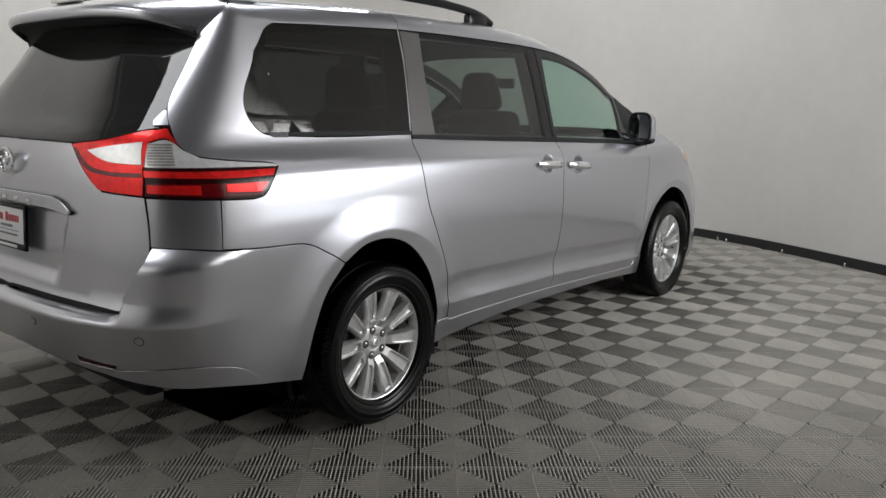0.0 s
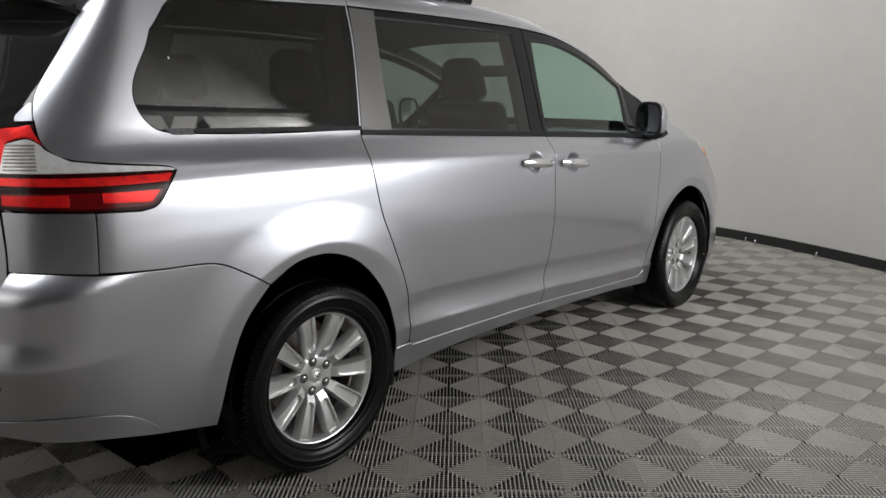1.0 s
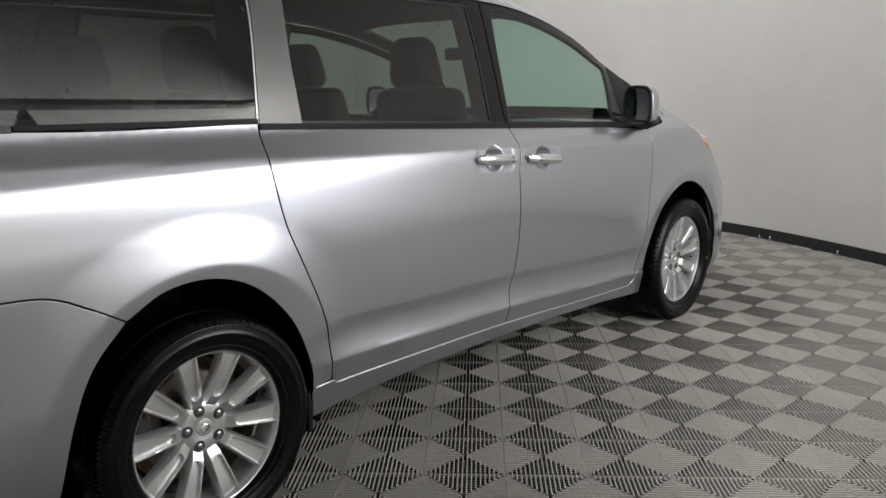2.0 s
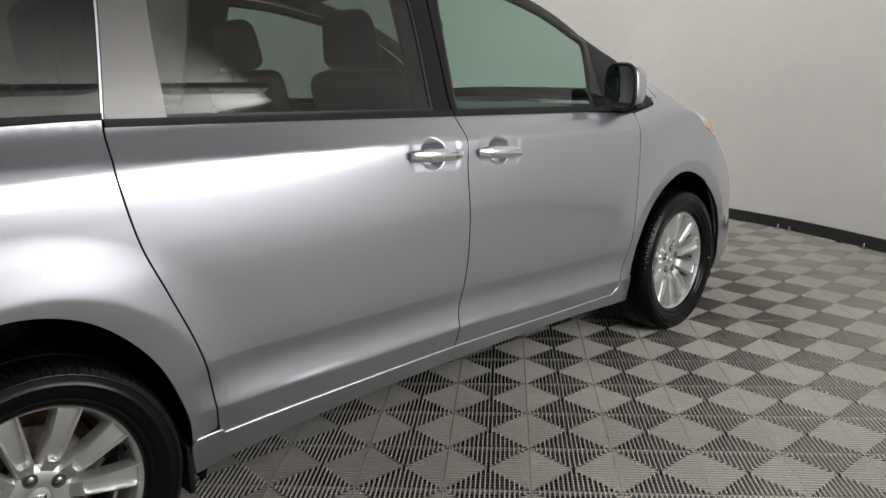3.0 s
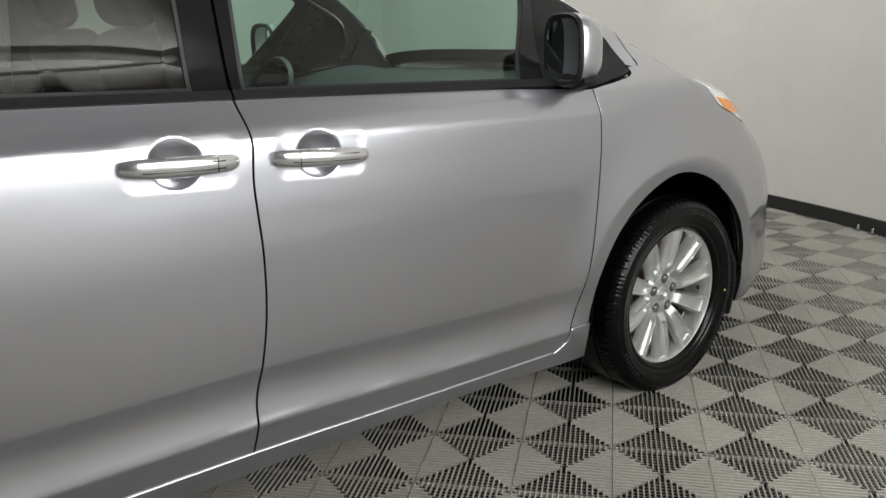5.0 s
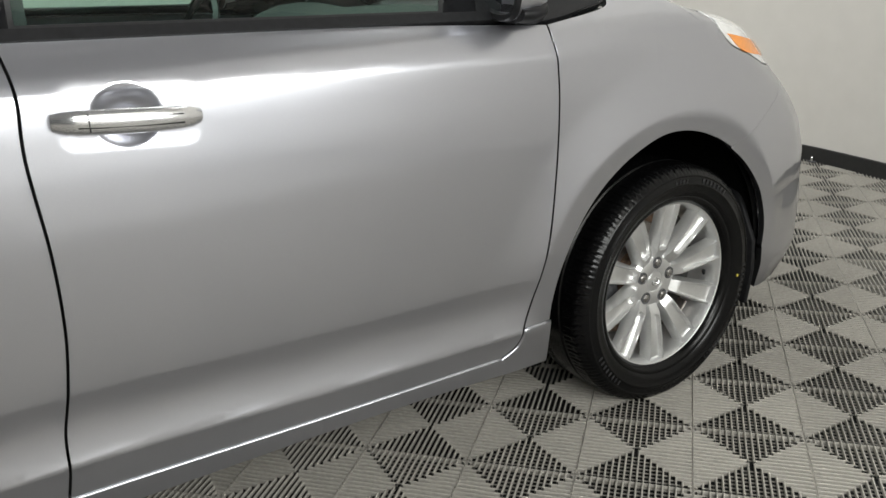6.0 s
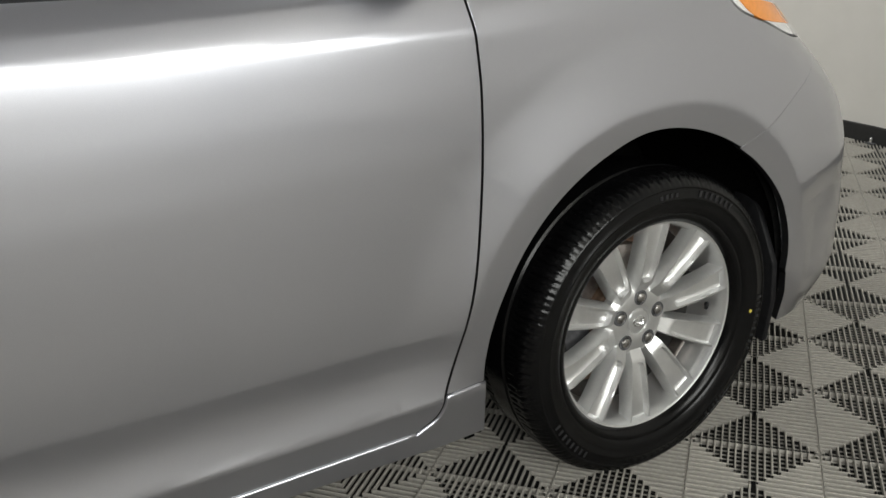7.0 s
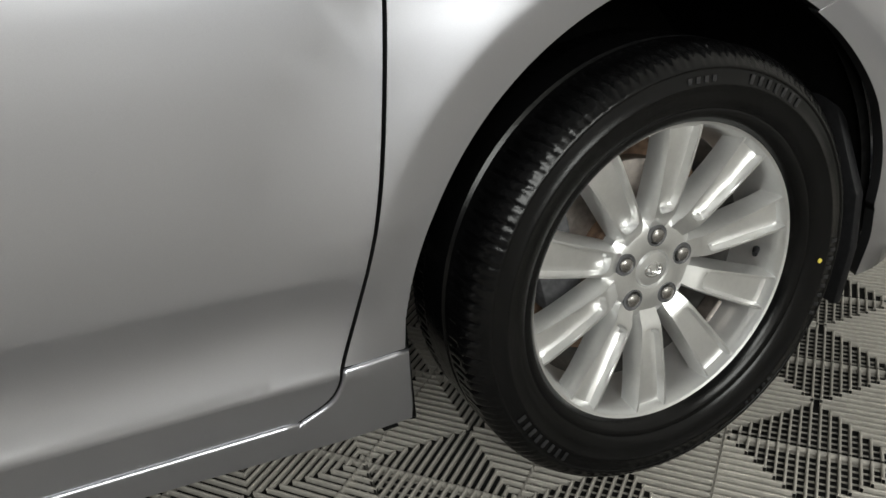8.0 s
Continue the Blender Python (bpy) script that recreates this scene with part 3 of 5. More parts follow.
filler = skin("corner_filler", [loop([(-.80, .869), (-.92, .881), (-1.037, .886)], [(-1.039, .886), (-1.043, .959), (-1.052, 1.046)], [(-1.052, 1.048), (-.915, 1.044), (-.80, 1.039)], [(-.80, 1.039), (-.80, .869)])], PAINT, car, gap=.001)
both(filler)
q_glass = skin("quarter_window", [loop(*Q_WIN)], GLASS_DARK, car, "dark privacy glass", off=-.003, depth=.004)
both(q_glass)
q_loop = loop(*Q_WIN)
q_rim = skin("window_border", [q_loop, inset(q_loop, .032 if area2(q_loop) > 0 else -.032)], BLACK_GLOSS, car, "black ceramic window border", off=-.009, depth=.003)
both(q_rim)
track = skin("slider_track", [loop([(-.42, 1.245), (.278, 1.232)], [(.278, 1.232), (.28, 1.247)], [(.28, 1.247), (-.42, 1.258)])], BLACK_PLASTIC, car, "black sliding door track", off=.004, depth=.01, gap=0)
both(track)
track_end = skin("track_end", [loop([(-.495, 1.243), (-.425, 1.241)], [(-.425, 1.241), (-.425, 1.259)], [(-.425, 1.259), (-.53, 1.261)], [(-.53, 1.261), (-.495, 1.243)])], CAST, car, "grey end piece of the door track", off=.004, depth=.008, gap=0)
both(track_end)
fastener = skin("glass_fastener", [rounded(-.455, 1.474, .0035, .0035, .0034)], CHROME, car, "tiny bright fastener on the glass", off=.001, depth=.004, gap=0, step=.003)
both(fastener)


def dish(cy, cz, hy, hz, bowl_y, turn):
    """A shallow rounded dish with a deep round bowl for the fingers."""
    def f(a, z):
        c, s = math.cos(turn), math.sin(turn)
        u, v = (a - cy) * c + (z - cz) * s, -(a - cy) * s + (z - cz) * c
        du, dv = np.maximum(np.abs(u) - (hy - .035), 0), np.maximum(np.abs(v) - (hz - .035), 0)
        flat = np.clip((.035 - np.hypot(du, dv)) / .030, 0, 1)
        r = np.clip(np.sqrt((u - bowl_y) ** 2 / .060 ** 2 + v ** 2 / .056 ** 2), 0, 1)
        return -.0022 * flat * flat * (3 - 2 * flat) - .028 * (1 - r ** 3) ** 1.7
    return f


def door_handle(door, name_y, z0, y1, z1, key=False):
    """A chrome bar with a black pad and a key cover at its rear end."""
    mid = .5 * (name_y + y1)
    pts, rad = [], []
    for t in np.linspace(0, 1, 15):
        y, z = name_y + (y1 - name_y) * t, z0 + (z1 - z0) * t
        x = float(half_width(np.array(y), np.array(z))) + .008 + .022 * math.sin(math.pi * min(max(t, .0), 1)) ** .5
        pts.append((x, y, z))
        rad.append(.021 * (.66 + .34 * math.sin(math.pi * t) ** .4) + .001 * (1 - t))
    h = part("door_handle", tube(pts, rad, 18, (.55, 1)), HANDLE, door, "chrome bar handle")
    for dz in (-.008, .007):
        line = [(x + .0098, y, z + dz) for x, y, z in pts[2:-2]]
        part("groove", tube(line, .0013, 6), BLACK_GLOSS, h)
    x, y, z = pts[3 if key else -4]
    part("groove", tube([(x + .0085, y, z - .015), (x + .0105, y, z), (x + .0085, y, z + .015)], .0014, 6), BLACK_GLOSS, h)
    for k in (1, -2):
        x, y, z = pts[k]
        part("mount", tube([(x - .03, y, z), (x, y, z)], .011, 10), CHROME, h)
    return h


def door(name, lower, frame_loop, glass_loop, pane, dish_args, handle_args, label):
    d = dish(*dish_args)
    cy, cz, hy, hz = dish_args[:4]
    run = np.arange(lower[:, 0].min(), lower[:, 0].max(), .02)
    creases = [np.stack([run, door_crease(run) + dz], 1) for dz in (-.0035, -.0016, .0016, .004, .137, .145, .153)]
    ob = skin(name, [lower], PAINT, car, label, relief=d, lines=creases, dense=[(lower[:, 0].min(), lower[:, 0].max(), 1.02, 1.20, .011), (cy - hy - .02, cy + hy + .02, cz - hz - .03, cz + hz + .03, .0038), (lower[:, 0].min(), lower[:, 0].max(), .30, .62, .017)])
    skin("window_frame", [frame_loop, inset(glass_loop, 0)], BLACK_GLOSS, ob, "gloss black window frame", off=.001)
    skin("window_pane", [glass_loop], pane, ob, "tinted side window", off=-.005, depth=.004, gap=-.002)
    skin("glass_seal", [inset(glass_loop, -.004 if area2(glass_loop) > 0 else .004), inset(glass_loop, .006 if area2(glass_loop) > 0 else -.006)], SEAL_GAP_SHADE, ob, off=-.001, gap=0, depth=.006, edge=.001)
    door_handle(ob, *handle_args)
    both(ob)
    return ob


slide_belt = [(1.481, belt(1.481)), (.9, belt(.9)), (.277, belt(.277))]
slide_lower = loop(SLIDE_LOW, [(.467, .385), (.472, .364), (.487, .350)], BOTTOM[:3], B_SEAM, slide_belt)
slide_frame = loop([(.277, belt(.277) + .001), (.334, 1.526), (.352, 1.694)], [(.352, 1.694), (.9, 1.692), (1.49, 1.678)], [(1.49, 1.678), (1.495, 1.55), (1.481, belt(1.481) + .001)], [(1.481, belt(1.481) + .001), (.9, belt(.9) + .001), (.277, belt(.277) + .001)])
slide_glass = loop([(.435, belt(.435) + .018), (.447, 1.45), (.474, 1.664)], [(.474, 1.664), (.87, 1.663), (1.404, 1.656)], [(1.404, 1.656), (1.410, 1.45), (1.396, belt(1.396) + .018)], [(1.396, belt(1.396) + .018), (.79, belt(.79) + .018), (.435, belt(.435) + .018)])
sliding_door = door("sliding_door", slide_lower, slide_frame, slide_glass, GLASS_SMOKE, (1.331, 1.051, .126, .062, -.010, -.07), (1.207, 1.056, 1.446, 1.042), "silver metallic sliding door, closed")
skin("pillar_cover", [loop([(.281, belt(.28) + .006), (.337, 1.526), (.354, 1.69)], [(.354, 1.69), (.47, 1.687)], [(.49, 1.687), (.483, 1.664), (.456, 1.45), (.444, belt(.444) + .012)], [(.444, belt(.444) + .012), (.281, belt(.28) + .006)])], PILLAR_SATIN, sliding_door, "dark grey satin pillar cover", off=.0035, gap=.001, depth=.005)
front_lower = loop(B_SEAM[::-1], BOTTOM[2:], [(2.44, .297), (2.482, .318), (2.499, .34), (2.505, .366)], F_SEAM[::-1], [(2.60, 1.106), (2.1, belt(2.1)), (1.481, belt(1.481))])
front_frame = loop([(1.484, belt(1.484) + .001), (1.497, 1.55), (1.493, 1.678)], [(1.493, 1.678), (1.86, 1.645), (2.25, 1.555), (2.56, 1.43)], [(2.56, 1.43), (2.74, 1.335), (2.80, 1.25), (2.82, 1.16)], [(2.82, 1.16), (2.80, 1.134), (2.60, 1.108)], [(2.60, 1.108), (2.1, belt(2.1) + .001), (1.484, belt(1.484) + .001)])
front_glass = loop([(1.512, belt(1.512) + .016), (1.538, 1.449), (1.56, 1.636)], [(1.56, 1.636), (1.85, 1.608), (2.2, 1.53), (2.50, 1.425)], [(2.50, 1.425), (2.505, 1.38), (2.335, belt(2.335) + .016)], [(2.335, belt(2.335) + .016), (1.95, belt(1.95) + .016), (1.512, belt(1.512) + .016)])
front_door = door("front_door", front_lower, front_frame, front_glass, GLASS_GREEN, (1.657, 1.032, .122, .061, -.006, -.08), (1.533, 1.037, 1.769, 1.018, True), "silver metallic front passenger door, closed")

for b0, b1, nm in ((.28, 1.478, sliding_door), (1.485, 2.56, front_door)):
    strip = skin("belt_moulding", [loop([(b0, belt(b0) - .004), (b1, belt(b1) - .004)], [(b1, belt(b1) - .004), (b1, belt(b1) + .014)], [(b1, belt(b1) + .014), (b0, belt(b0) + .014)])], BLACK_PLASTIC, nm, "black belt line moulding", off=.006, gap=0, depth=.012)

# rail of the roof above the doors, roof, windscreen, bonnet
cant = skin("roof_side_rail", [loop([(.352, 1.697), (.9, 1.695), (1.49, 1.681), (1.86, 1.648), (2.25, 1.558), (2.56, 1.433), (2.742, 1.338), (2.803, 1.25), (2.823, 1.16)],
                                   [(2.823, 1.16), (2.876, 1.16), (2.868, edge_z(2.868, .9))], [(2.868, edge_z(2.868, .9))] + [(y, edge_z(y, .9)) for y in (2.75, 2.6, 2.4, 2.2, 2.0, 1.8, 1.6, 1.3, .9, .355)])], PAINT, car, step=.03, gap=.002)
both(cant)
top_surf = lambda y, c: body_top(y, np.abs(c)) * np.stack([np.sign(c + 1e-12), np.ones_like(c), np.ones_like(c)], -1)


def top_sheet(name, y0, y1, c1, mat, label, n=40, m=24, off=0.0, single=False):
    """A sheet over the top of the car from side to side, thickened downwards."""
    yy, cc = np.meshgrid(np.linspace(y0, y1, n), np.linspace(-c1, c1, 2 * m + 1), indexing="ij")
    h = 1e-3
    du = top_surf(yy + h, cc) - top_surf(yy - h, cc)
    dv = top_surf(yy, np.clip(cc + h, -.998, .998)) - top_surf(yy, np.clip(cc - h, -.998, .998))
    nor = np.cross(dv, du)
    nor /= np.linalg.norm(nor, axis=-1, keepdims=True)
    pos = top_surf(yy, cc) + nor * off
    low = pos - nor * .012
    w = 2 * m + 1
    k = n * w
    verts, norms, faces = np.vstack([pos.reshape(-1, 3), low.reshape(-1, 3)]), np.vstack([nor.reshape(-1, 3), -nor.reshape(-1, 3)]), []
    for i in range(n - 1):
        for j in range(w - 1):
            q = (i * w + j, i * w + j + 1, (i + 1) * w + j + 1, (i + 1) * w + j)
            faces += [q] if single else [q, tuple(k + v for v in q[::-1])]
    if single:
        verts, norms = verts[:k], norms[:k]
    return add(name, mesh_of(name, verts, faces, mat, norms), car, label)


top_sheet("roof", -.58, 1.90, .905, PAINT, "silver metallic roof panel", off=-.001)
top_sheet("windscreen", 1.90, 3.05, .905, GLASS_GREEN, "clear windscreen", off=-.004, single=True)
top_sheet("cowl_panel", 3.05, 3.13, .93, BLACK_PLASTIC, "black cowl panel", n=4)
top_sheet("bonnet", 3.13, 3.57, .93, PAINT, "silver metallic bonnet", n=30)

# front fender, front bumper, headlamp
LAMP_F_LOW = [(3.40, 1.044), (3.46, .998), (3.57, .963), (3.68, .922), (3.80, .906), (3.92, .894)]
BUMP_F_SEAM = [ARCH_F[16], (3.41, .755), (3.548, .798), (3.70, .840), (3.92, .891)]
fender = skin("front_fender", [loop(F_SEAM, [(2.505, .366), (2.598, .362)], ARCH_F[1:17], BUMP_F_SEAM, LAMP_F_LOW[::-1], [(3.40, 1.044), top_edge(3.38)], [top_edge(3.38), top_edge(3.25), top_edge(3.15), top_edge(3.06), top_edge(3.0, .91), top_edge(2.93, .905), top_edge(2.87, .905)], [top_edge(2.87, .905), (2.878, 1.20), (2.878, 1.16), (2.826, 1.157)], [(2.826, 1.157), (2.80, 1.13), (2.60, 1.106)])],
              PAINT, car, "silver metallic front fender", lines=lip_lines(HUBS[1]), dense=[(2.45, 3.7, .3, 1.02, .013)])
both(fender)
def front_facet(a, z):
    """The lower corner of the bumper tucks in below a slanting crease."""
    d = np.clip((.555 + .16 * (a - 3.46) - z) / .10, 0, 1) * np.clip((a - 3.47) / .10, 0, 1)
    back = np.clip((.36 - z) / .10, 0, 1)
    return -.008 * d * (1 - .8 * back)


bumper_f = skin("front_bumper", [loop(ARCH_F[16:], [(3.463, .36), (3.50, .26), (3.54, .20)], [(3.54, .20), (A_FRONT, .20)], [(A_FRONT, .20), (A_FRONT, .80)], [(A_FRONT, .80), (4.06, .80)], [(4.06, .80), (4.06, .86)], [(4.06, .86), (3.92, .891)], BUMP_F_SEAM[::-1])], PAINT, car, "silver metallic front bumper", gap=-.0015, relief=front_facet, dense=[(3.4, 4.1, .2, .74, .012)])
both(bumper_f)
headlamp = skin("headlamp", [loop(LAMP_F_LOW, [(3.92, .894), (4.06, .864)], [(4.06, .864), top_edge(4.06)], [top_edge(q) for q in (4.06, 4.0, 3.85, 3.7, 3.55, 3.41)], [top_edge(3.41), (3.40, 1.044)])], LENS_CLEAR, car, "clear headlamp", off=.002, depth=.05)
skin("amber_reflector", [loop([(3.455, 1.026), (3.54, .974), (3.74, .942)], [(3.74, .942), (3.73, .988)], [(3.73, .988), (3.60, 1.008), (3.455, 1.028)])], LENS_AMBER, headlamp, "amber side marker", off=.004, gap=0, depth=.006)
both(headlamp)
nose = skin("grille", [loop([(4.06, .80), (A_FRONT, .80)], [(A_FRONT, .80), top_edge(A_FRONT)], [top_edge(q) for q in (A_FRONT, 4.6, 4.3, 4.06)], [top_edge(4.06), (4.06, .80)])], BLACK_PLASTIC, car, "black front grille")
both(nose)

# sill under the doors
sill_loop = loop([(.392, .30), (.40, .255)], [(.40, .255), (.9, .285), (1.5, .285), (2.13, .27), (2.602, .236)], [(2.602, .236), (2.597, .36)], [(2.597, .36), (2.51, .364)],
                 [(2.51, .364), (2.503, .338), (2.486, .315), (2.44, .293)], BOTTOM[::-1], [(.487, .350), (.47, .362), (.40, .36)], [(.40, .36), (.388, .342), (.392, .30)])
sill = skin("rocker_panel", [sill_loop], PAINT, car, "silver metallic sill below the doors", off=.006, gap=.0005, edge=.010, step=.03)
both(sill)
sill_under = part("sill_under", box(.16, 2.1, .06, .02, (.80, 1.46, .305)), BLACK_PLASTIC, car)
both(sill_under)

# rear bumper
bump_r = loop(BUMP_SEAM, [(-1.037, .886), (-1.048, .834), (-1.10, .735), (-1.114, .655)], [(-1.114, .655), (-1.16, .653), (-1.30, .655), (-1.6, .655), (A_REAR, .653)], [(A_REAR, .653), (A_REAR, .46)],
              [(A_REAR, .46), (-1.697, .456), (-1.485, .45), (-1.185, .424), (-.985, .387), (-.798, .369), (-.612, .333), (-.435, .298)], ARCH_RB[::-1])


def bumper_relief(a, z):
    far = np.clip((-.62 - a) / .38, 0, 1)
    far = far * far * (3 - 2 * far)
    shelf = np.clip((.884 - z) / (.03 + .05 * far), 0, 1)
    ledge = np.clip((.652 - z) / .036, 0, 1)
    q = np.clip((-1.10 - a) / .05, 0, 1)
    t = (1 - q) * (1 - (1 - shelf) ** 1.6) + q * (1 - (1 - ledge) ** 2)
    return .058 * far * t * np.clip((z - .40) / .22, 0, 1)


bumper = skin("rear_bumper", [bump_r], PAINT, car, "silver metallic rear bumper", mirror=True, relief=bumper_relief, depth=.05, dense=[(-.56, -.2, .3, .88, .014), (-1.25, -.6, .58, .9, .012), (A_REAR, -1.25, .59, .66, .012)])
skin("bumper_skirt", [loop([(-.613, .338), (-.70, .413), (-.781, .446), (-.93, .466), (-1.15, .452)], [(-1.15, .452), (-1.185, .43)], [(-1.185, .43), (-.985, .394), (-.798, .374), (-.613, .338)])], PAINT, bumper, off=.005, gap=0, depth=.006, relief=bumper_relief)
skin("reflector", [loop([(-1.316, .484), (-1.145, .470)], [(-1.145, .470), (-1.148, .458)], [(-1.148, .458), (-1.311, .466)])], LENS_DEEP, bumper, "red bumper reflector", off=.003, gap=0, depth=.006, relief=bumper_relief)
skin("reflector_trim", [loop([(-1.311, .466), (-1.143, .458)], [(-1.143, .458), (-1.143, .452)], [(-1.143, .452), (-1.311, .461)])], CHROME, bumper, off=.005, gap=0, depth=.006, relief=bumper_relief)
for sa, sz in ((-1.043, .576), (-1.527, .583)):
    skin("parking_sensor", [rounded(sa, sz, .0125, .0125, .0124)], PAINT, bumper, off=.002, gap=0, depth=.004, step=.008, relief=bumper_relief)
    skin("sensor_ring", [rounded(sa, sz, .0155, .0155, .0154), rounded(sa, sz, .0125, .0125, .0124)], SEAL_GAP_SHADE, bumper, off=.001, gap=0, depth=.004, step=.008, relief=bumper_relief)

# tailgate
def glass_bulge(a, z):
    u, v = np.clip((z - 1.28) / .36, 0, 1), np.clip((-1.0 - a) / .45, 0, 1)
    return .055 * u * u * (3 - 2 * u) * v * v * (3 - 2 * v)


gate_edge = [(-1.058, 1.05), (-1.047, .959), (-1.043, .884), (-1.052, .834), (-1.106, .733), (-1.12, .662)]


def gate_relief(a, z):
    recess = np.clip((-1.40 - .25 * (1.0 - z) - a) / .05, 0, 1) * np.clip((z - .70) / .06, 0, 1) * np.clip((1.0 - z) / .03, 0, 1)
    return -.022 * recess * recess * (3 - 2 * recess)


gate_bottom = [(-1.12, .655), (-1.30, .667), (-1.63, .668), (A_REAR, .664)]
gate = skin("tailgate", [loop(gate_edge, gate_bottom, [(A_REAR, .664), (A_REAR, 1.219)], [(A_REAR, 1.219), (-1.69, 1.220), (-1.40, 1.220)], [(-1.40, 1.218), (-1.297, 1.105), (-1.232, 1.062)], [(-1.232, 1.062), (-1.058, 1.052)])],
            PAINT, car, "silver metallic tailgate, closed", mirror=True, relief=gate_relief, dense=[(A_REAR, -1.3, .66, 1.05, .02)])
# Sunk dark strip standing in for the shade in the tailgate's lower gap.
ledge = skin("bumper_step", [loop(gate_bottom, [(A_REAR, .664), (A_REAR, .64)], [(A_REAR, .64), (-1.63, .64), (-1.30, .64), (-1.12, .64)])], SEAL_GAP_SHADE, car, "dark strip for the shade in the gap above the bumper step", off=-.045, gap=0, mirror=True)
skin("rear_window", [loop(GATE_SIDE[3:], [(-.962, 1.284), (-1.072, 1.271), (-1.21, 1.241), (-1.392, 1.22)], [(-1.392, 1.22), (-1.69, 1.22), (A_REAR, 1.219)], [(A_REAR, 1.219), (A_REAR, 1.62)], [(A_REAR, 1.62), (-1.4, 1.62), (-1.05, 1.612), (-.992, 1.60)])],
                  GLASS_REAR, gate, "dark tinted rear window", mirror=True, off=-.004, depth=.005, relief=glass_bulge)
skin("glass_border", [loop(GATE_SIDE[3:], [(-.962, 1.284), (-1.072, 1.271), (-1.21, 1.241), (-1.392, 1.22)], [(-1.392, 1.22), (-1.69, 1.22), (A_REAR, 1.219)], [(A_REAR, 1.219), (A_REAR, 1.262)], [(A_REAR, 1.262), (-1.69, 1.262), (-1.40, 1.264), (-1.22, 1.285), (-1.10, 1.31)], [(-1.10, 1.31), (-1.045, 1.35), (-1.05, 1.45), (-1.05, 1.59)])],
     BLACK_GLOSS, gate, "black ceramic glass border", mirror=True, off=-.011, depth=.003, relief=glass_bulge)
skin("corner_trim", [loop([(-.968, 1.288), (-1.03, 1.287)], [(-1.03, 1.287), (-1.035, 1.305), (-1.012, 1.335), (-.998, 1.338)], [(-.998, 1.338), (-.968, 1.288)])], PAINT, gate, "silver glass corner trim", off=.003, gap=.001, depth=.01, step=.015)
# roof spoiler: profile stations from side to side
sp_v, sp_f, un_v, un_f = [], [], [], []
stations = np.linspace(-1, 1, 61)
end_run = sweep([(-.46, edge_z(-.46, .88)), (-.60, 1.738), (-.70, 1.728), (-.85, 1.692), (-.955, 1.642), (-.988, 1.606)], 12)
END_CURVE = [body(*end_run[int(round(f * (len(end_run) - 1)))]) for f in (0, .14, .3, .5, .64, .74, .82, .89, .95, 1)]
for u in stations:
    w = abs(u) ** 3.5
    x = .66 * u
    tail, lip = -.885 + .20 * w, 1.668 - .050 * abs(u) ** 5
    c0 = abs(x) / .745
    roof_z = float(body_top(np.array(-.5), np.array(c0))[2])
    prof = [(-.46, roof_z + .004), (-.56, roof_z - .004), (-.66 + .04 * w, roof_z - .016 - .02 * w), (tail + .10 - .05 * w, lip + .075 - .02 * w), (tail + .03 - .01 * w, lip + .052 - .015 * w), (tail + .008, lip + .042 - .012 * w), (tail, lip + .034 - .01 * w), (tail - .003, lip + .014), (tail + .001, lip + .004), (tail + .010, lip)]
    mix = min(max((abs(u) - .78) / .22, 0), 1)
    mix = mix * mix * (3 - 2 * mix)
    for (y, z), q in zip(prof, END_CURVE):
        sp_v.append((x + (math.copysign(q[0], u) - x) * mix, y + (q[1] - y) * mix, z + (q[2] - z) * mix))
    under = [(tail + .009, lip + .0005), (tail + .03, lip + .012), (-.70 + .03 * w, 1.655 - .03 * w), (-.668 + .01 * w, 1.602 - .012 * w)]
    un_v += [(x * .995, y, z) for y, z in under]
for store, verts, k in ((sp_f, sp_v, len(prof)), (un_f, un_v, len(under))):
    for i in range(len(stations) - 1):
        for t in range(k - 1):
            store.append((i * k + t, (i + 1) * k + t, (i + 1) * k + t + 1, i * k + t + 1))


def sheet(name, verts, faces, mat, parent, label, sharp=50):
    bm = bmesh.new()
    vs = [bm.verts.new(v) for v in verts]
    for f in faces:
        bm.faces.new([vs[i] for i in f])
    bmesh.ops.recalc_face_normals(bm, faces=bm.faces)
    return part(name, bm, mat, parent, label, sharp=sharp)


k = len(prof)
sp_f += [tuple(range(k)), tuple(range(len(sp_v) - 1, len(sp_v) - k - 1, -1))]
spoiler = sheet("roof_spoiler", sp_v, sp_f, PAINT, car, "silver metallic roof spoiler", 40)
sheet("spoiler_underside", un_v, un_f, INTERIOR, spoiler, "black spoiler underside")
part("brake_light", box(.22, .03, .022, .006, (0, -.80, 1.752)), LENS_CLEAR, spoiler, "pale high brake light")
# trim bar, badge, plate, writing bars
bar = skin("trim_bar", [loop([(A_REAR, 1.022), (-1.60, 1.024), (-1.491, 1.023)], [(-1.491, 1.023), (-1.44, 1.01), (-1.385, .978)], [(-1.385, .978), (-1.413, .972), (-1.52, .984), (A_REAR, .988)])], PAINT, gate, "silver trim bar over the plate", mirror=True, off=.018, depth=.04, gap=0, edge=.008, step=.02)
for k in range(6):
    x = -.24 + .096 * k
    part("letter_bar", box(.030, .004, .020, .001, (x, -1.118, 1.003)), CHROME, gate, "chrome lettering bar")
bm = lathe_bm([(.050, 0), (.055, -.004), (.055, -.008), (.044, -.010), (.041, -.006), (.041, 0)], 40, True)
badge = part("badge", bm, CHROME, gate, "round chrome badge", m=pose(0, -1.076, 1.138, 0, 0, 90) @ Matrix.Diagonal((1, 1.18, .92, 1)))
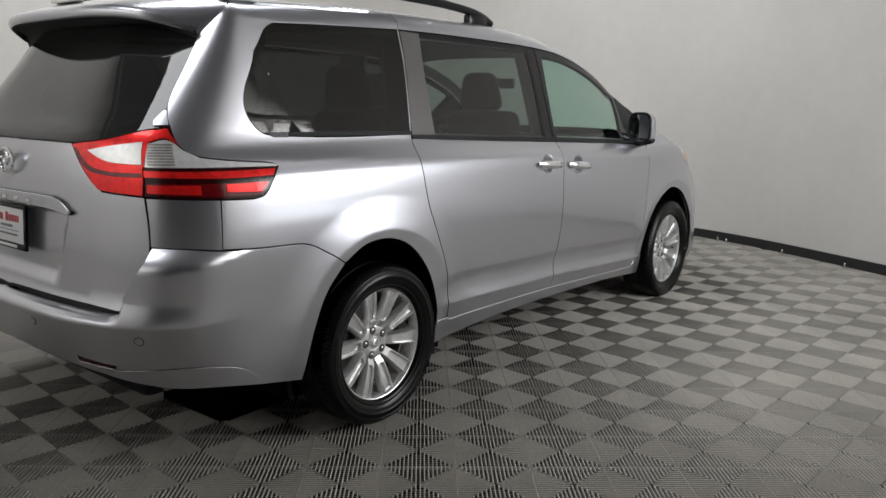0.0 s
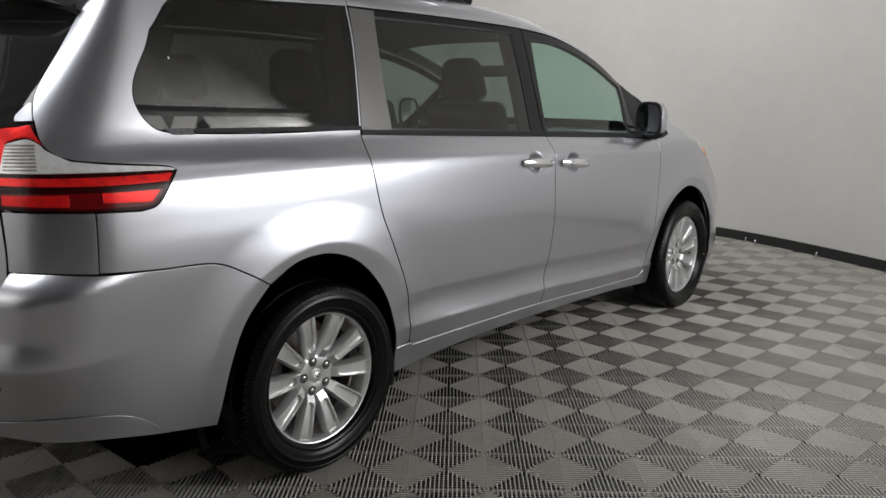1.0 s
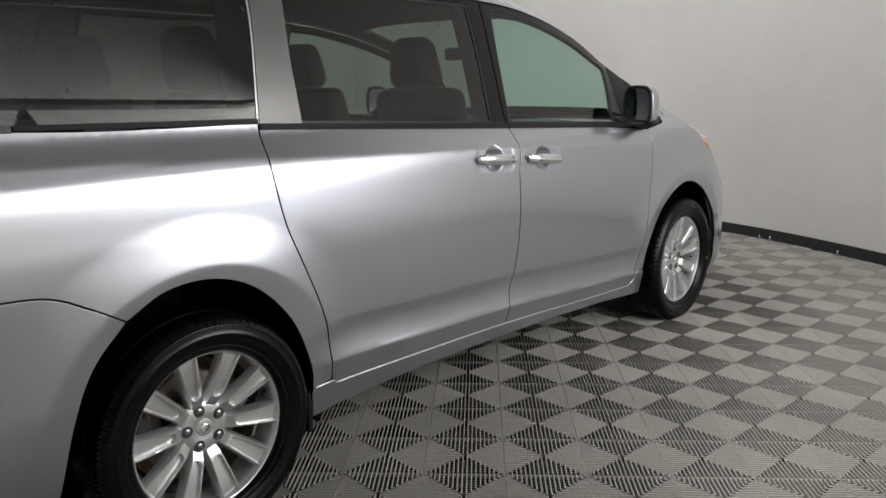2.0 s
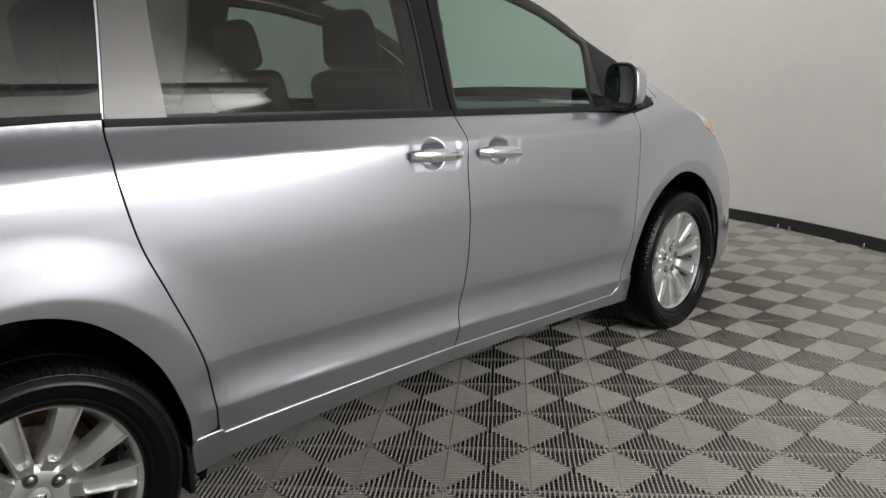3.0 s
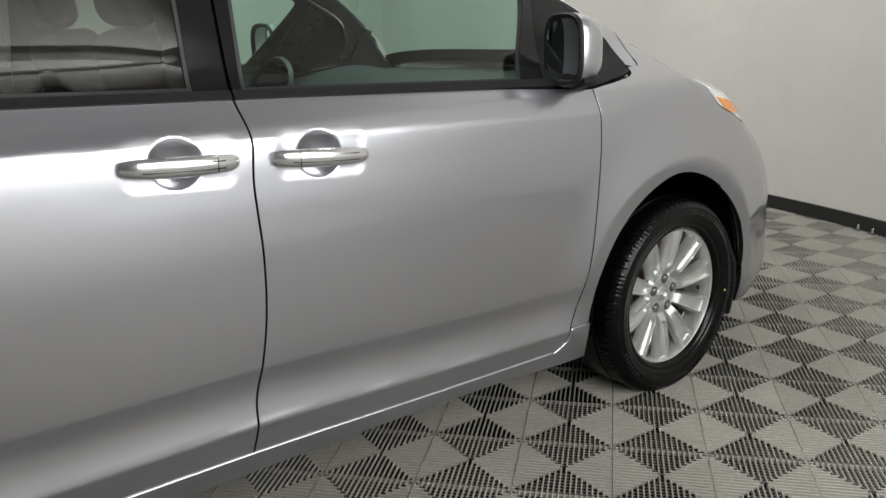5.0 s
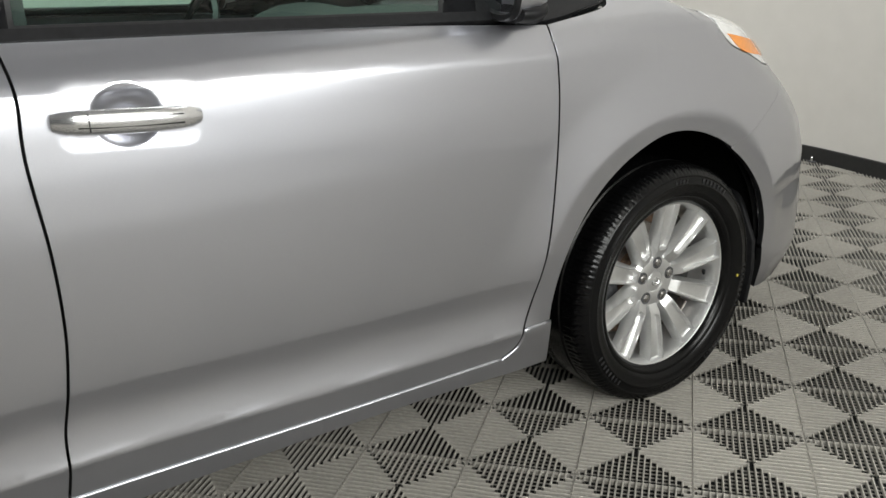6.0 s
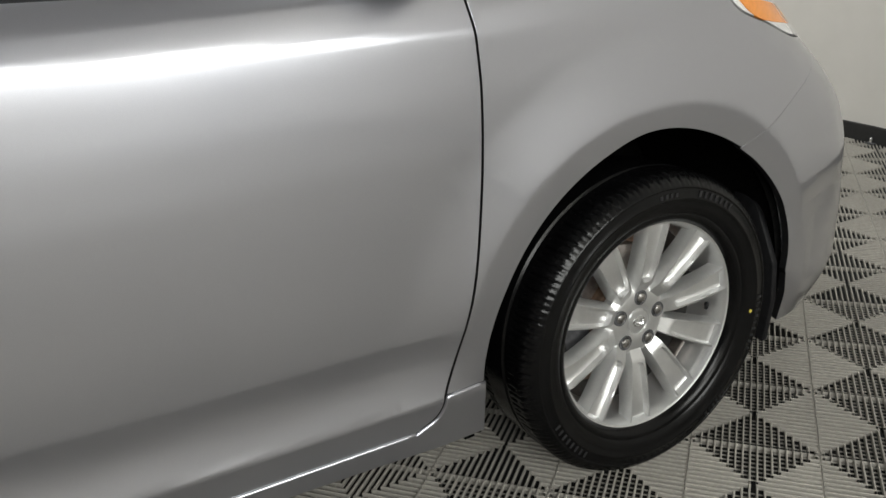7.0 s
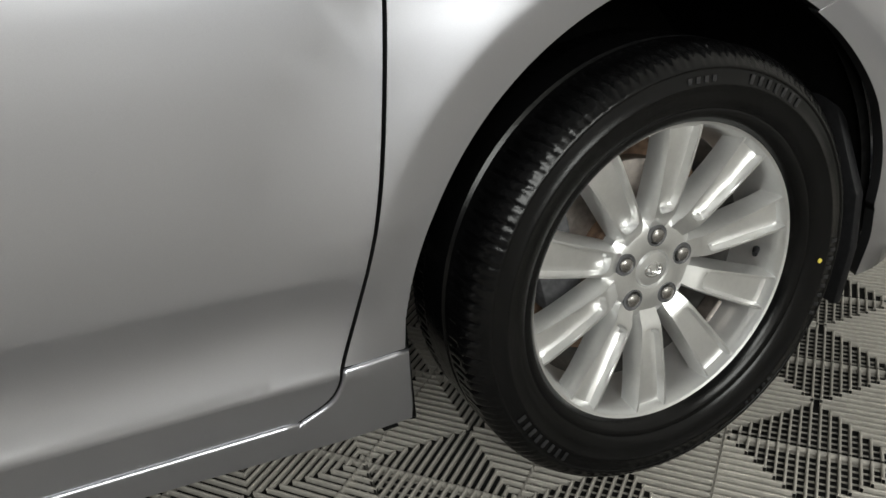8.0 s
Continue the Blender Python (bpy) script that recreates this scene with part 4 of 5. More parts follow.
part("badge_bar", lathe_bm([(.022, -.002), (.027, -.006), (.022, -.010), (.018, -.006)], 30, True), CHROME, badge, m=pose(0, 0, .008) @ Matrix.Diagonal((1, .75, 1.2, 1)))
part("badge_bar", lathe_bm([(.022, -.002), (.026, -.006), (.022, -.010), (.018, -.006)], 30, True), CHROME, badge, m=pose(0, 0, .014) @ Matrix.Diagonal((1, 1.5, .6, 1)))
plate = tagged(new("licence_plate"), "white dealer plate in a black plastic frame", "number plate")
plate.matrix_world = pose(0, -1.085, .889, -3, 0, 0)
part("plate_sheet", box(.30, .004, .15, .001, (0, -.012, 0)), PLATE_WHITE, plate, "white plate with printed bars")
for sx, sz, px, pz in ((.325, .016, 0, .078), (.325, .024, 0, -.074), (.016, .17, -.155, 0), (.016, .17, .155, 0)):
    part("plate_frame", box(sx, .014, sz, .003, (px, -.012, pz)), BLACK_GLOSS, plate)
for sx, sz, px, pz, mt in ((.10, .010, 0, .000, INK_GREY), (.20, .003, 0, -.016, INK_GREY), (.18, .008, 0, -.032, INK_GREY), (.19, .010, 0, -.074, PLATE_WHITE)):
    part("print_bar", box(sx, .003, sz, .0005, (px, -.0145 if pz > -.07 else -.0195, pz)), mt, plate)
for k, (px, hx) in enumerate(((-.118, .006), (-.100, .018), (-.079, .016), (-.058, .015), (-.038, .016), (.004, .022), (.029, .017), (.052, .018), (.075, .016), (.096, .015))):
    part("print_bar", box(hx, .003, .034 if k in (0, 5) else .026, .0008, (px, -.0145, .034 if k in (0, 5) else .031)), INK_RED, plate)

# tail lamps
tail_lamp = skin("tail_lamp", [loop(LAMP_TOP, LAMP_END, LAMP_LOW, LAMP_SPLIT, [(-1.009, 1.276), (-.962, 1.284)])], LENS_DEEP, car, "red and clear tail lamp", off=.004, depth=.05, step=.02)
skin("red_band", [loop([(-1.048, 1.138), (-.90, 1.135), (-.72, 1.134), (-.548, 1.134)], [(-.548, 1.134), (-.568, 1.112)], [(-.568, 1.112), (-.75, 1.110), (-.9, 1.113), (-1.052, 1.116)])], LENS_RED, tail_lamp, "bright red lens band", off=.007, gap=.001, depth=.006, step=.02)
skin("red_box", [loop([(-1.045, 1.098), (-.85, 1.095), (-.588, 1.094)], [(-.588, 1.094), (-.622, 1.056), (-.66, 1.048)], [(-.66, 1.048), (-.85, 1.052), (-1.048, 1.062)])], LENS_MID, tail_lamp, "red brake lens", off=.006, gap=.001, depth=.006, step=.02)
for c0, c1 in ((-1.043, -.865), (-.775, -.605)):
    skin("red_cell", [loop([(c0, 1.091), (c1, 1.090)], [(c1, 1.090), (c1 - (.03 if c1 > -.7 else 0), 1.060)], [(c1 - (.03 if c1 > -.7 else 0), 1.060), (c0, 1.066)])], LENS_RED, tail_lamp, "bright red lens cell", off=.0085, gap=0, depth=.004, step=.02)
clear = skin("clear_lens", [loop([(-1.022, 1.225), (-.965, 1.238), (-.925, 1.225), (-.90, 1.205), (-.845, 1.178)], [(-.845, 1.178), (-.74, 1.166), (-.567, 1.152), (-.535, 1.142)], [(-.535, 1.142), (-.72, 1.145), (-.9, 1.147), (-1.043, 1.148)])], LENS_CLEAR, tail_lamp, "clear ribbed lens", off=.008, gap=.001, depth=.006, step=.015)
for z in np.linspace(1.155, 1.22, 8):
    skin("rib", [loop([(-1.03 + .1 * (z - 1.155), z), (-.935 - .1 * (z - 1.155), z)], [(-.935, z), (-.935, z + .0035)], [(-.935, z + .0035), (-1.03 + .1 * (z - 1.155), z + .0035)])], STEEL, clear, off=.0095, gap=0, depth=.003, edge=.001, step=.02)
skin("red_cap", [loop([(-1.012, 1.268), (-.968, 1.276)], [(-.968, 1.276), (-.925, 1.235), (-.912, 1.222)], [(-.912, 1.222), (-.965, 1.243), (-1.022, 1.23)])], LENS_RED, tail_lamp, off=.008, gap=.001, depth=.006, step=.015)
both(tail_lamp)
gate_lamp = skin("gate_lamp", [loop([(-1.062, 1.054), (-1.232, 1.065), (-1.265, 1.08), (-1.297, 1.108), (-1.395, 1.218)], [(-1.395, 1.218), (-1.21, 1.238), (-1.072, 1.267), (-1.013, 1.274)], LAMP_SPLIT[:0:-1], [(-1.05, 1.144), (-1.062, 1.054)])], LENS_RED, gate, "red tailgate lamp with a clear wedge", off=.004, depth=.04, step=.02)
skin("clear_wedge", [loop([(-1.052, 1.156), (-1.17, 1.160), (-1.23, 1.172), (-1.295, 1.197)], [(-1.295, 1.197), (-1.2, 1.213), (-1.044, 1.232)], [(-1.044, 1.232), (-1.052, 1.156)])], LENS_CLEAR, gate_lamp, "clear reversing lens", off=.007, gap=.001, depth=.006, step=.015)
skin("lamp_divider", [loop([(-1.06, 1.128), (-1.2, 1.130), (-1.29, 1.15), (-1.36, 1.20)], [(-1.36, 1.20), (-1.375, 1.20), (-1.30, 1.135), (-1.2, 1.119), (-1.06, 1.116)])], LENS_MID, gate_lamp, off=.006, gap=0, depth=.004, step=.015)
both(gate_lamp)

# roof rails
rail_pts = [(.60, -.52, 1.775), (.605, -.44, 1.812), (.61, -.3, 1.838), (.615, .2, 1.862), (.61, .7, 1.862), (.605, 1.0, 1.848), (.60, 1.15, 1.828), (.595, 1.25, 1.795)]
rail = part("roof_rail", tube([tuple(q) for q in sweep(rail_pts, 5)], .021, 12, (.8, 1)), BLACK_GLOSS, car, "black roof rail")
part("rail_foot", box(.045, .16, .05, .012, (.602, -.44, 1.79)), BLACK_GLOSS, rail)
part("rail_foot", box(.045, .16, .06, .012, (.602, 1.1, 1.80)), BLACK_GLOSS, rail)
both(rail)


# door mirrors
mirror = tagged(new("side_mirror"), "silver door mirror with black base")
mirror.parent = car
t = np.linspace(0, 2 * math.pi, 29)[:-1]
def shell_ring(sx, sz, cx, cz, y, p=3.2):
    return [(cx + sx * math.copysign(abs(math.cos(q)) ** (2 / p), math.cos(q)), y, cz + sz * math.copysign(abs(math.sin(q)) ** (2 / p), math.sin(q))) for q in t]
def shell(name, rings, mat, parent, label="", cap=True):
    bm = bmesh.new()
    rr = [[bm.verts.new(v) for v in r] for r in rings]
    for a, b in zip(rr, rr[1:]):
        for q in range(len(a)):
            bm.faces.new((a[q], a[(q + 1) % len(a)], b[(q + 1) % len(a)], b[q]))
    if cap:
        bm.faces.new(rr[0][::-1]), bm.faces.new(rr[-1])
    bmesh.ops.recalc_face_normals(bm, faces=bm.faces)
    return part(name, bm, mat, parent, label, sharp=50)
HEAD = pose(.950, 2.455, 1.224, 0, 0, -9)       # the mirror's head, turned in towards the driver
for name, rings, mat, label, cap in (
        ("housing", ((.070, .084, .012), (.083, .098, .000), (.0862, .1012, .010), (.0865, .1010, .030), (.081, .095, .060), (.066, .078, .088), (.042, .048, .106)), PAINT, "silver mirror housing", True),
        ("mirror_rim", ((.070, .084, .016), (.074, .088, -.003), (.083, .098, -.006), (.0872, .1022, -.002), (.0872, .1022, .006)), BLACK_PLASTIC, "black mirror rim", False),
        ("mirror_glass", ((.074, .088, .016), (.074, .088, .011), (.055, .066, .0085), (.030, .036, .0072)), MIRROR, "mirror glass", True)):
    piece = shell(name, [shell_ring(sx, sz, 0, 0, y) for sx, sz, y in rings], mat, mirror, label, cap)
    piece.matrix_local = HEAD @ pose(0, .008, 0, 0, 0, 17) if name == "mirror_glass" else HEAD
lower = shell("lower_cover", [shell_ring(.080, .020, .004, -.086, .012, 2.4), shell_ring(.084, .022, .004, -.086, .040, 2.4), shell_ring(.072, .020, .002, -.082, .074, 2.4), shell_ring(.04, .012, 0, -.076, .096, 2.4)], BLACK_PLASTIC, mirror, "black lower cover of the mirror")
lower.matrix_local = HEAD
part("mirror_foot", tube([(.82, 2.60, 1.122), (.87, 2.575, 1.122), (.915, 2.55, 1.126), (.955, 2.525, 1.136)], [.030, .032, .030, .020], 12, (1.6, .8)), BLACK_PLASTIC, mirror, "black mirror foot")
skin("sail_panel", [loop([(2.42, 1.130), (2.60, 1.112), (2.795, 1.138)], [(2.795, 1.138), (2.812, 1.16), (2.79, 1.25), (2.735, 1.325), (2.57, 1.415)], [(2.57, 1.415), (2.42, 1.130)])], BLACK_PLASTIC, mirror, "black sail panel", off=.003, gap=0)
both(mirror)

# ---- wheels: built round the x axis, outer face towards +x ----
def tread_depth(u, t):
    """How deep the tread is cut at u across the tyre and angle t."""
    d = 0.0
    for g, wd in ((.030, .004),):
        d = max(d, .7 if abs(u - g) < wd else 0)
    ph = (t * 74 / (2 * math.pi) + 3.0 * abs(u)) % 1
    if abs(u) > .042:
        d = max(d, .65 if ph < .13 else (.4 if .48 < ph < .58 else 0))
    return d
def tyre_mesh():
    R, half = .355, .118
    prof = [(.242, .083), (.246, .094), (.254, .103), (.262, .1065), (.266, .1055), (.270, .109), (.285, .1145), (.298, .117), (.300, .1185), (.303, .1185), (.305, .117), (.315, .1160), (.322, .1145), (.324, .116), (.327, .1155), (.329, .1135), (.336, .109), (.342, .103), (.347, .096)]
    shoulder = len(prof)
    tread = [(.3500, u) for u in (.090,)] + [(.3525 + .002 * (1 - (u / .09) ** 2), u) for u in np.linspace(.084, -.084, 45)] + [(.3500, -.090)]
    full = prof + tread + [(r, -x) for r, x in prof[::-1]]
    n = 592
    k = len(full)
    r0 = np.array([q[0] for q in full])
    x0 = np.array([q[1] for q in full])
    verts = np.zeros((n, k, 3))
    for i in range(n):
        a = 2 * math.pi * i / n
        r = r0.copy()
        for j in range(shoulder - 5, k - shoulder + 5):
            w = 1.0 if shoulder <= j < k - shoulder else (.75, .6, .45, .3, .15)[shoulder - 1 - j] if j < shoulder else .3
            r[j] -= .0075 * w * tread_depth(x0[j], a)
        # flattened where it meets the floor
        y, z = r * math.cos(a), r * math.sin(a)
        z = np.maximum(z, -HUB_Z + .0005)
        verts[i, :, 0], verts[i, :, 1], verts[i, :, 2] = x0, y, z
    idx = np.arange(n * k).reshape(n, k)
    a, b, c, d = idx[:, :-1], idx[:, 1:], np.roll(idx, -1, 0)[:, 1:], np.roll(idx, -1, 0)[:, :-1]
    faces = np.stack([a, d, c, b], -1).reshape(-1, 4)
    me = mesh_of("tyre", verts.reshape(-1, 3), faces, RUBBER)
    me.set_sharp_from_angle(angle=radians(48))
    return me
SPOKE_FACE = spline((.060, -.004), (.080, .006), (.092, .014), (.104, .0178), (.13, .0230), (.16, .0285), (.20, .0345), (.226, .0375), (.238, .0372))
SPOKE_HALF = spline((.060, .0135), (.080, .0180), (.10, .0198), (.13, .0224), (.16, .0246), (.20, .0276), (.238, .0306))
SPOKE_BACK = spline((.060, -.034), (.10, -.026), (.16, -.010), (.20, -.001), (.238, .004))


def spoke_bm(a):
    """One broad spoke: raised borders round a sunk face with a rounded inner end, and deep sloped flanks."""
    bm = bmesh.new()
    c, s = math.cos(a), math.sin(a)
    cols = (0, .4, .64, .69, .73, .77, .81, .86, .93, .975, 1)
    cols = [-q for q in cols[:0:-1]] + list(cols)
    rings = []
    for r in (.060, .072, .082, .089, .094, .0975, .099, .1002, .1014, .1028, .105, .108, .112, .116, .121, .130, .145, .16, .18, .20, .22, .231, .238):
        half, face, back = float(SPOKE_HALF(r)), float(SPOKE_FACE(r)), float(SPOKE_BACK(r))
        row = [(back, r, -half - .0060), (face - .010, r, -half - .0034)]
        for q in cols:
            v = q * half
            h = half - .0046
            mid = .099 + h                    # centre of the rounded inner end
            out = abs(v) - h if r > mid else math.hypot(v, r - mid) - h
            k = min(max((.0003 - out) / .0030, 0), 1)
            row.append((face - .0130 * k * k * (3 - 2 * k) - .0022 * (abs(q) > .98), r, v))
        row += [(face - .012, r, half + .0034), (back, r, half + .0060)]
        rings.append([bm.verts.new((x, y * c - z * s, y * s + z * c)) for x, y, z in row])
    for p, q in zip(rings, rings[1:]):
        for i in range(len(p) - 1):
            bm.faces.new((p[i], p[i + 1], q[i + 1], q[i]))
        bm.faces.new((p[-1], p[0], q[0], q[-1]))
    bm.faces.new(rings[0][::-1]), bm.faces.new(rings[-1])
    bmesh.ops.recalc_face_normals(bm, faces=bm.faces)
    return bm
TYRE = tyre_mesh()
def wheel(x, y, turn, side):
    w = new("wheel")
    w.parent = car
    w.matrix_local = pose(x, y, HUB_Z) @ (Matrix.Identity(4) if side > 0 else pose(0, 0, 0, 0, 0, 180))
    tagged(w, "ten-spoke silver alloy wheel with a black tyre")
    tyre = add("tyre", TYRE, w, "black rubber tyre")
    tyre.location = (-.045, 0, 0)
    rim = part("rim", lathe_bm([(.2465, .038), (.2475, .041), (.2445, .0425), (.2395, .040), (.237, .035), (.2335, .028), (.2315, .016), (.227, -.012), (.219, -.055), (.225, -.055), (.236, .002), (.243, .03)], 120, True), ALLOY, w, "silver alloy rim")
    part("barrel", lathe_bm([(.2185, -.0548), (.214, -.07), (.205, -.11), (.212, -.15), (.236, -.155), (.238, -.150), (.24, -.06), (.236, -.0548)], 96, True), ALLOY_DARK, rim, "dull inner barrel")
    for k in range(10):
        part("spoke", spoke_bm(radians(turn + 36 * k)), ALLOY, rim, sharp=26)
    hub = part("hub_face", lathe_bm([(0, -.004), (.030, -.004), (.033, .0015), (.040, .003), (.050, .003), (.066, .002), (.078, -.001), (.088, -.010), (.092, -.03), (.05, -.035), (0, -.035)], 80), ALLOY, rim)
    cap = part("centre_cap", lathe_bm([(0, .004), (.020, .0035), (.027, .002), (.030, -.002), (.030, -.006), (0, -.006)], 48), ALLOY, w, "silver centre cap with an oval badge")
    for sx, sz in ((1.45, 1.0), (.62, .95), (1.38, .5)):
        part("cap_badge", lathe_bm([(.0115, .0035), (.0135, .0052), (.0115, .0058), (.0098, .0045)], 28, True), CHROME, cap, m=pose(0, 0, .0 if sx > 1.4 else .003, turn - 15, 0, 0) @ Matrix.Diagonal((1, sx * .9, sz * .9, 1)))
    for k in range(5):
        a = radians(turn + 72 * k)
        m = pose(0, .0575 * math.cos(a), .0575 * math.sin(a))
        nut = part("wheel_nut", lathe_bm([(0, .0105), (.006, .010), (.0105, .0075), (.0125, .003), (.0130, -.02), (0, -.02)], 24), NUT, w, "dark chrome wheel nut", m=m)
        # Dark raised ring: its colour stands for the shade in the nut's well.
        part("nut_well", lathe_bm([(.0125, .0030), (.0145, .0030), (.0165, .0046), (.0178, .0042), (.0185, .001), (.0185, -.02), (.0125, -.02)], 24, True), CAST, nut)
    a = radians(turn - 20)
    valve = part("valve", tube([(-.005, .226 * math.cos(a), .226 * math.sin(a)), (.012, .205 * math.cos(a), .205 * math.sin(a))], [.006, .0045], 10), BLACK_PLASTIC, w, "black tyre valve")
    disc = part("brake_disc", lathe_bm([(.085, -.075), (.158, -.075), (.16, -.077), (.16, -.098), (.158, -.10), (.085, -.10)], 72, True), STEEL, w, "worn steel brake disc")
    part("disc_hat", lathe_bm([(0, -.04), (.08, -.042), (.086, -.048), (.086, -.10), (0, -.10)], 48), RUST, w, "rusty disc hat")
    cal = part("brake_caliper", box(.085, .075, .16, .014, (-.085, 0, 0)), CAST, w, "dark iron brake caliper", m=pose(0, -.145, .03, 12, 0, 0))
    part("caliper_bolt", tube([(-.04, 0, .05), (-.03, 0, .05)], .011, 8), RUST, cal)
    part("dust_shield", lathe_bm([(.0, -.115), (.19, -.115), (.195, -.112), (.19, -.118), (0, -.118)], 48), RUST, w, "rust-brown dust shield")
    arm = part("steering_arm", tube([(-.06, .13, -.02), (-.055, .165, .005), (-.05, .19, .03)], [.011, .009, .008], 10), STEEL, w, "worn steel link")
    part("link_boot", tube([(-.05, .185, .026), (-.04, .20, .038), (-.03, .207, .044)], [.013, .015, .010], 12), BLACK_PLASTIC, arm)
    part("balance_weight", box(.03, .012, .045, .003), STEEL, w, "grey balance weight", m=pose(-.03, .20 * math.cos(radians(turn - 54)), .20 * math.sin(radians(turn - 54)), turn - 54, 0, 0))
    return w
def tyre_marks(w, spans):
    """Raised unreadable lettering on the side wall, as plain bars."""
    for a0, count, pitch, r, tall in spans:
        for k in range(count):
            a = radians(a0 + pitch * k)
            m = pose(.0725, r * math.cos(a), r * math.sin(a)) @ Matrix.Rotation(a, 4, "X")
            part("letter_bar", box(.0016, tall, .0065, .0004), SEAL_GAP_SHADE, w, m=m)


wf = wheel(.905, HUBS[1], 13, 1)
tyre_marks(wf, ((52, 7, 3.2, .312, .014), (84, 4, 2.6, .310, .009), (205, 8, 3.2, .312, .014), (300, 6, 2.6, .310, .009), (335, 9, 3.0, .312, .012)))
wheel(.905, HUBS[0], 32, 1)
wheel(-.905, HUBS[1], 20, -1)
wheel(-.905, HUBS[0], 5, -1)
part("paint_dot", lathe_bm([(0, .0), (.0042, 0), (.0042, -.002), (0, -.002)], 10), YELLOW, wf, "yellow paint dot on the tyre", m=pose(.0735, .285, -.035))

# wheel houses, inner sides, floor, headliner
def wheel_house(y, r):
    prof = [(r, .0), (r + .012, -.01), (r + .012, -.42), (r - .02, -.44), (0, -.44), (0, -.45), (r - .01, -.45), (r + .022, -.43), (r + .022, 0)]
    bm = lathe_bm(prof, 72, True)
    bmesh.ops.bisect_plane(bm, geom=bm.verts[:] + bm.edges[:] + bm.faces[:], plane_co=(0, 0, -.12), plane_no=(0, 0, -1), clear_outer=True)
    return part("wheel_house", bm, LINER, car, "black wheel house liner", m=pose(.915, y, HUB_Z))
for y, r in ((3.018, .452), (-.03, .452)):
    both(wheel_house(y, r))
# Black plate added for the dark shade between the sill's end and the tyre.
shade_plate = part("splash_guard", box(.33, .012, .21, .004, (.710, 2.620, .300)), LINER, car, "black plate added for the shade between sill and tyre")
both(shade_plate)
flap = part("mud_flap", prism([(-.10, .17), (.02, .16), (.036, .28), (.032, .38), (-.03, .52), (-.10, .56)], .02, .006), BLACK_PLASTIC, car, "black splash flap behind the wheel arch", m=pose(.90, 3.44, 0))
both(flap)
flap_r = part("mud_flap", prism([(-.10, .20), (.015, .20), (.02, .34), (-.10, .40)], .02, .006), BLACK_PLASTIC, car, m=pose(.91, .372, 0))
both(flap_r)
inner_loop = loop([(2.5, .40), (2.55, .6), (2.56, 1.10)], [(2.56, 1.10), (1.5, belt(1.5) - .03), (.28, belt(.28) - .03), (-.70, 1.22)], [(-.70, 1.22), (-.80, .95)], [(-.80, .95), (-.3, .90), (0, .90), (.30, .82), (.42, .62), (.52, .40)], [(.52, .40), (2.5, .40)])
lining = skin("door_lining", [inner_loop], INTERIOR, car, "dark interior door lining", off=-.065, gap=0, step=.12)
both(lining)
pillar = skin("pillar_lining", [loop([(.20, 1.19), (.24, 1.45), (.28, 1.70)], [(.28, 1.70), (.44, 1.70)], [(.44, 1.70), (.40, 1.45), (.36, 1.18)])], INTERIOR, car, off=-.05, gap=0, step=.08)
both(pillar)
pillar = skin("pillar_lining", [loop([(1.37, 1.15), (1.385, 1.45), (1.38, 1.69)], [(1.38, 1.69), (1.58, 1.68)], [(1.58, 1.68), (1.565, 1.45), (1.54, 1.15)])], INTERIOR, car, off=-.05, gap=0, step=.08)
both(pillar)
pillar = skin("pillar_lining", [loop([(-.98, 1.28), (-1.0, 1.45), (-.97, 1.62)], [(-.97, 1.62), (-.4, 1.66)], [(-.4, 1.66), (-.58, 1.43), (-.60, 1.36), (-.5, 1.20)])], INTERIOR, car, off=-.03, gap=0, step=.08)
both(pillar)
headliner = top_sheet("headliner", -.62, 2.0, .93, HEADLINER, "pale cloth headliner", off=-.05)
part("floor_pan", box(1.30, 3.6, .10, .02, (0, .95, .36)), CARPET, car, "dark carpeted floor pan")
part("underbody", box(1.0, 4.5, .10, .03, (0, 1.4, .28)), BLACK_PLASTIC, car, "black underbody")
part("side_underbody", box(1.56, 1.95, .08, .02, (0, 1.5, .29)), BLACK_PLASTIC, car)
part("firewall", box(1.0, .08, .75, .02, (0, 2.98, .70)), BLACK_PLASTIC, car)
part("rear_inner", box(1.40, .05, .55, .02, (0, -.98, .82)), INTERIOR, car)
part("exhaust_tip", tube([(.60, -.66, .31), (.60, -.76, .31), (.60, -.83, .312)], [.024, .025, .026], 16), STEEL, car, "chrome exhaust tip")
part("muffler", tube([(.2, -.62, .33), (.60, -.62, .33)], .085, 16), BLACK_PLASTIC, car, "dark muffler")
# dashboard and steering wheel
dash = part("dashboard", tube([(-.70, 2.62, 1.00), (-.35, 2.56, 1.03), (0, 2.54, 1.02), (.35, 2.56, 1.03), (.70, 2.62, 1.00)], [.16, .18, .17, .18, .16], 20, (1.25, .65)), INTERIOR, car, "dark grey dashboard")
part("dash_top", box(1.30, .55, .03, .012, (0, 2.78, 1.09)), INTERIOR, dash)
part("console", box(.30, .55, .42, .05, (0, 2.25, .70)), INTERIOR, dash)
sw = part("steering_wheel", lathe_bm([(.172, 0), (.184, .012), (.196, 0), (.184, -.012)], 48, True), LEATHER, car, "dark leather steering wheel", m=pose(-.38, 2.17, 1.02, 0, -25, -90))
part("wheel_boss", lathe_bm([(0, .02), (.06, .015), (.075, -.02), (0, -.04)], 24), INTERIOR, sw)
for a in (0, 180, 270):
    part("wheel_spoke", tube([(0, .05 * math.cos(radians(a)), .05 * math.sin(radians(a))), (0, .18 * math.cos(radians(a)), .18 * math.sin(radians(a)))], .014, 8), INTERIOR, sw)
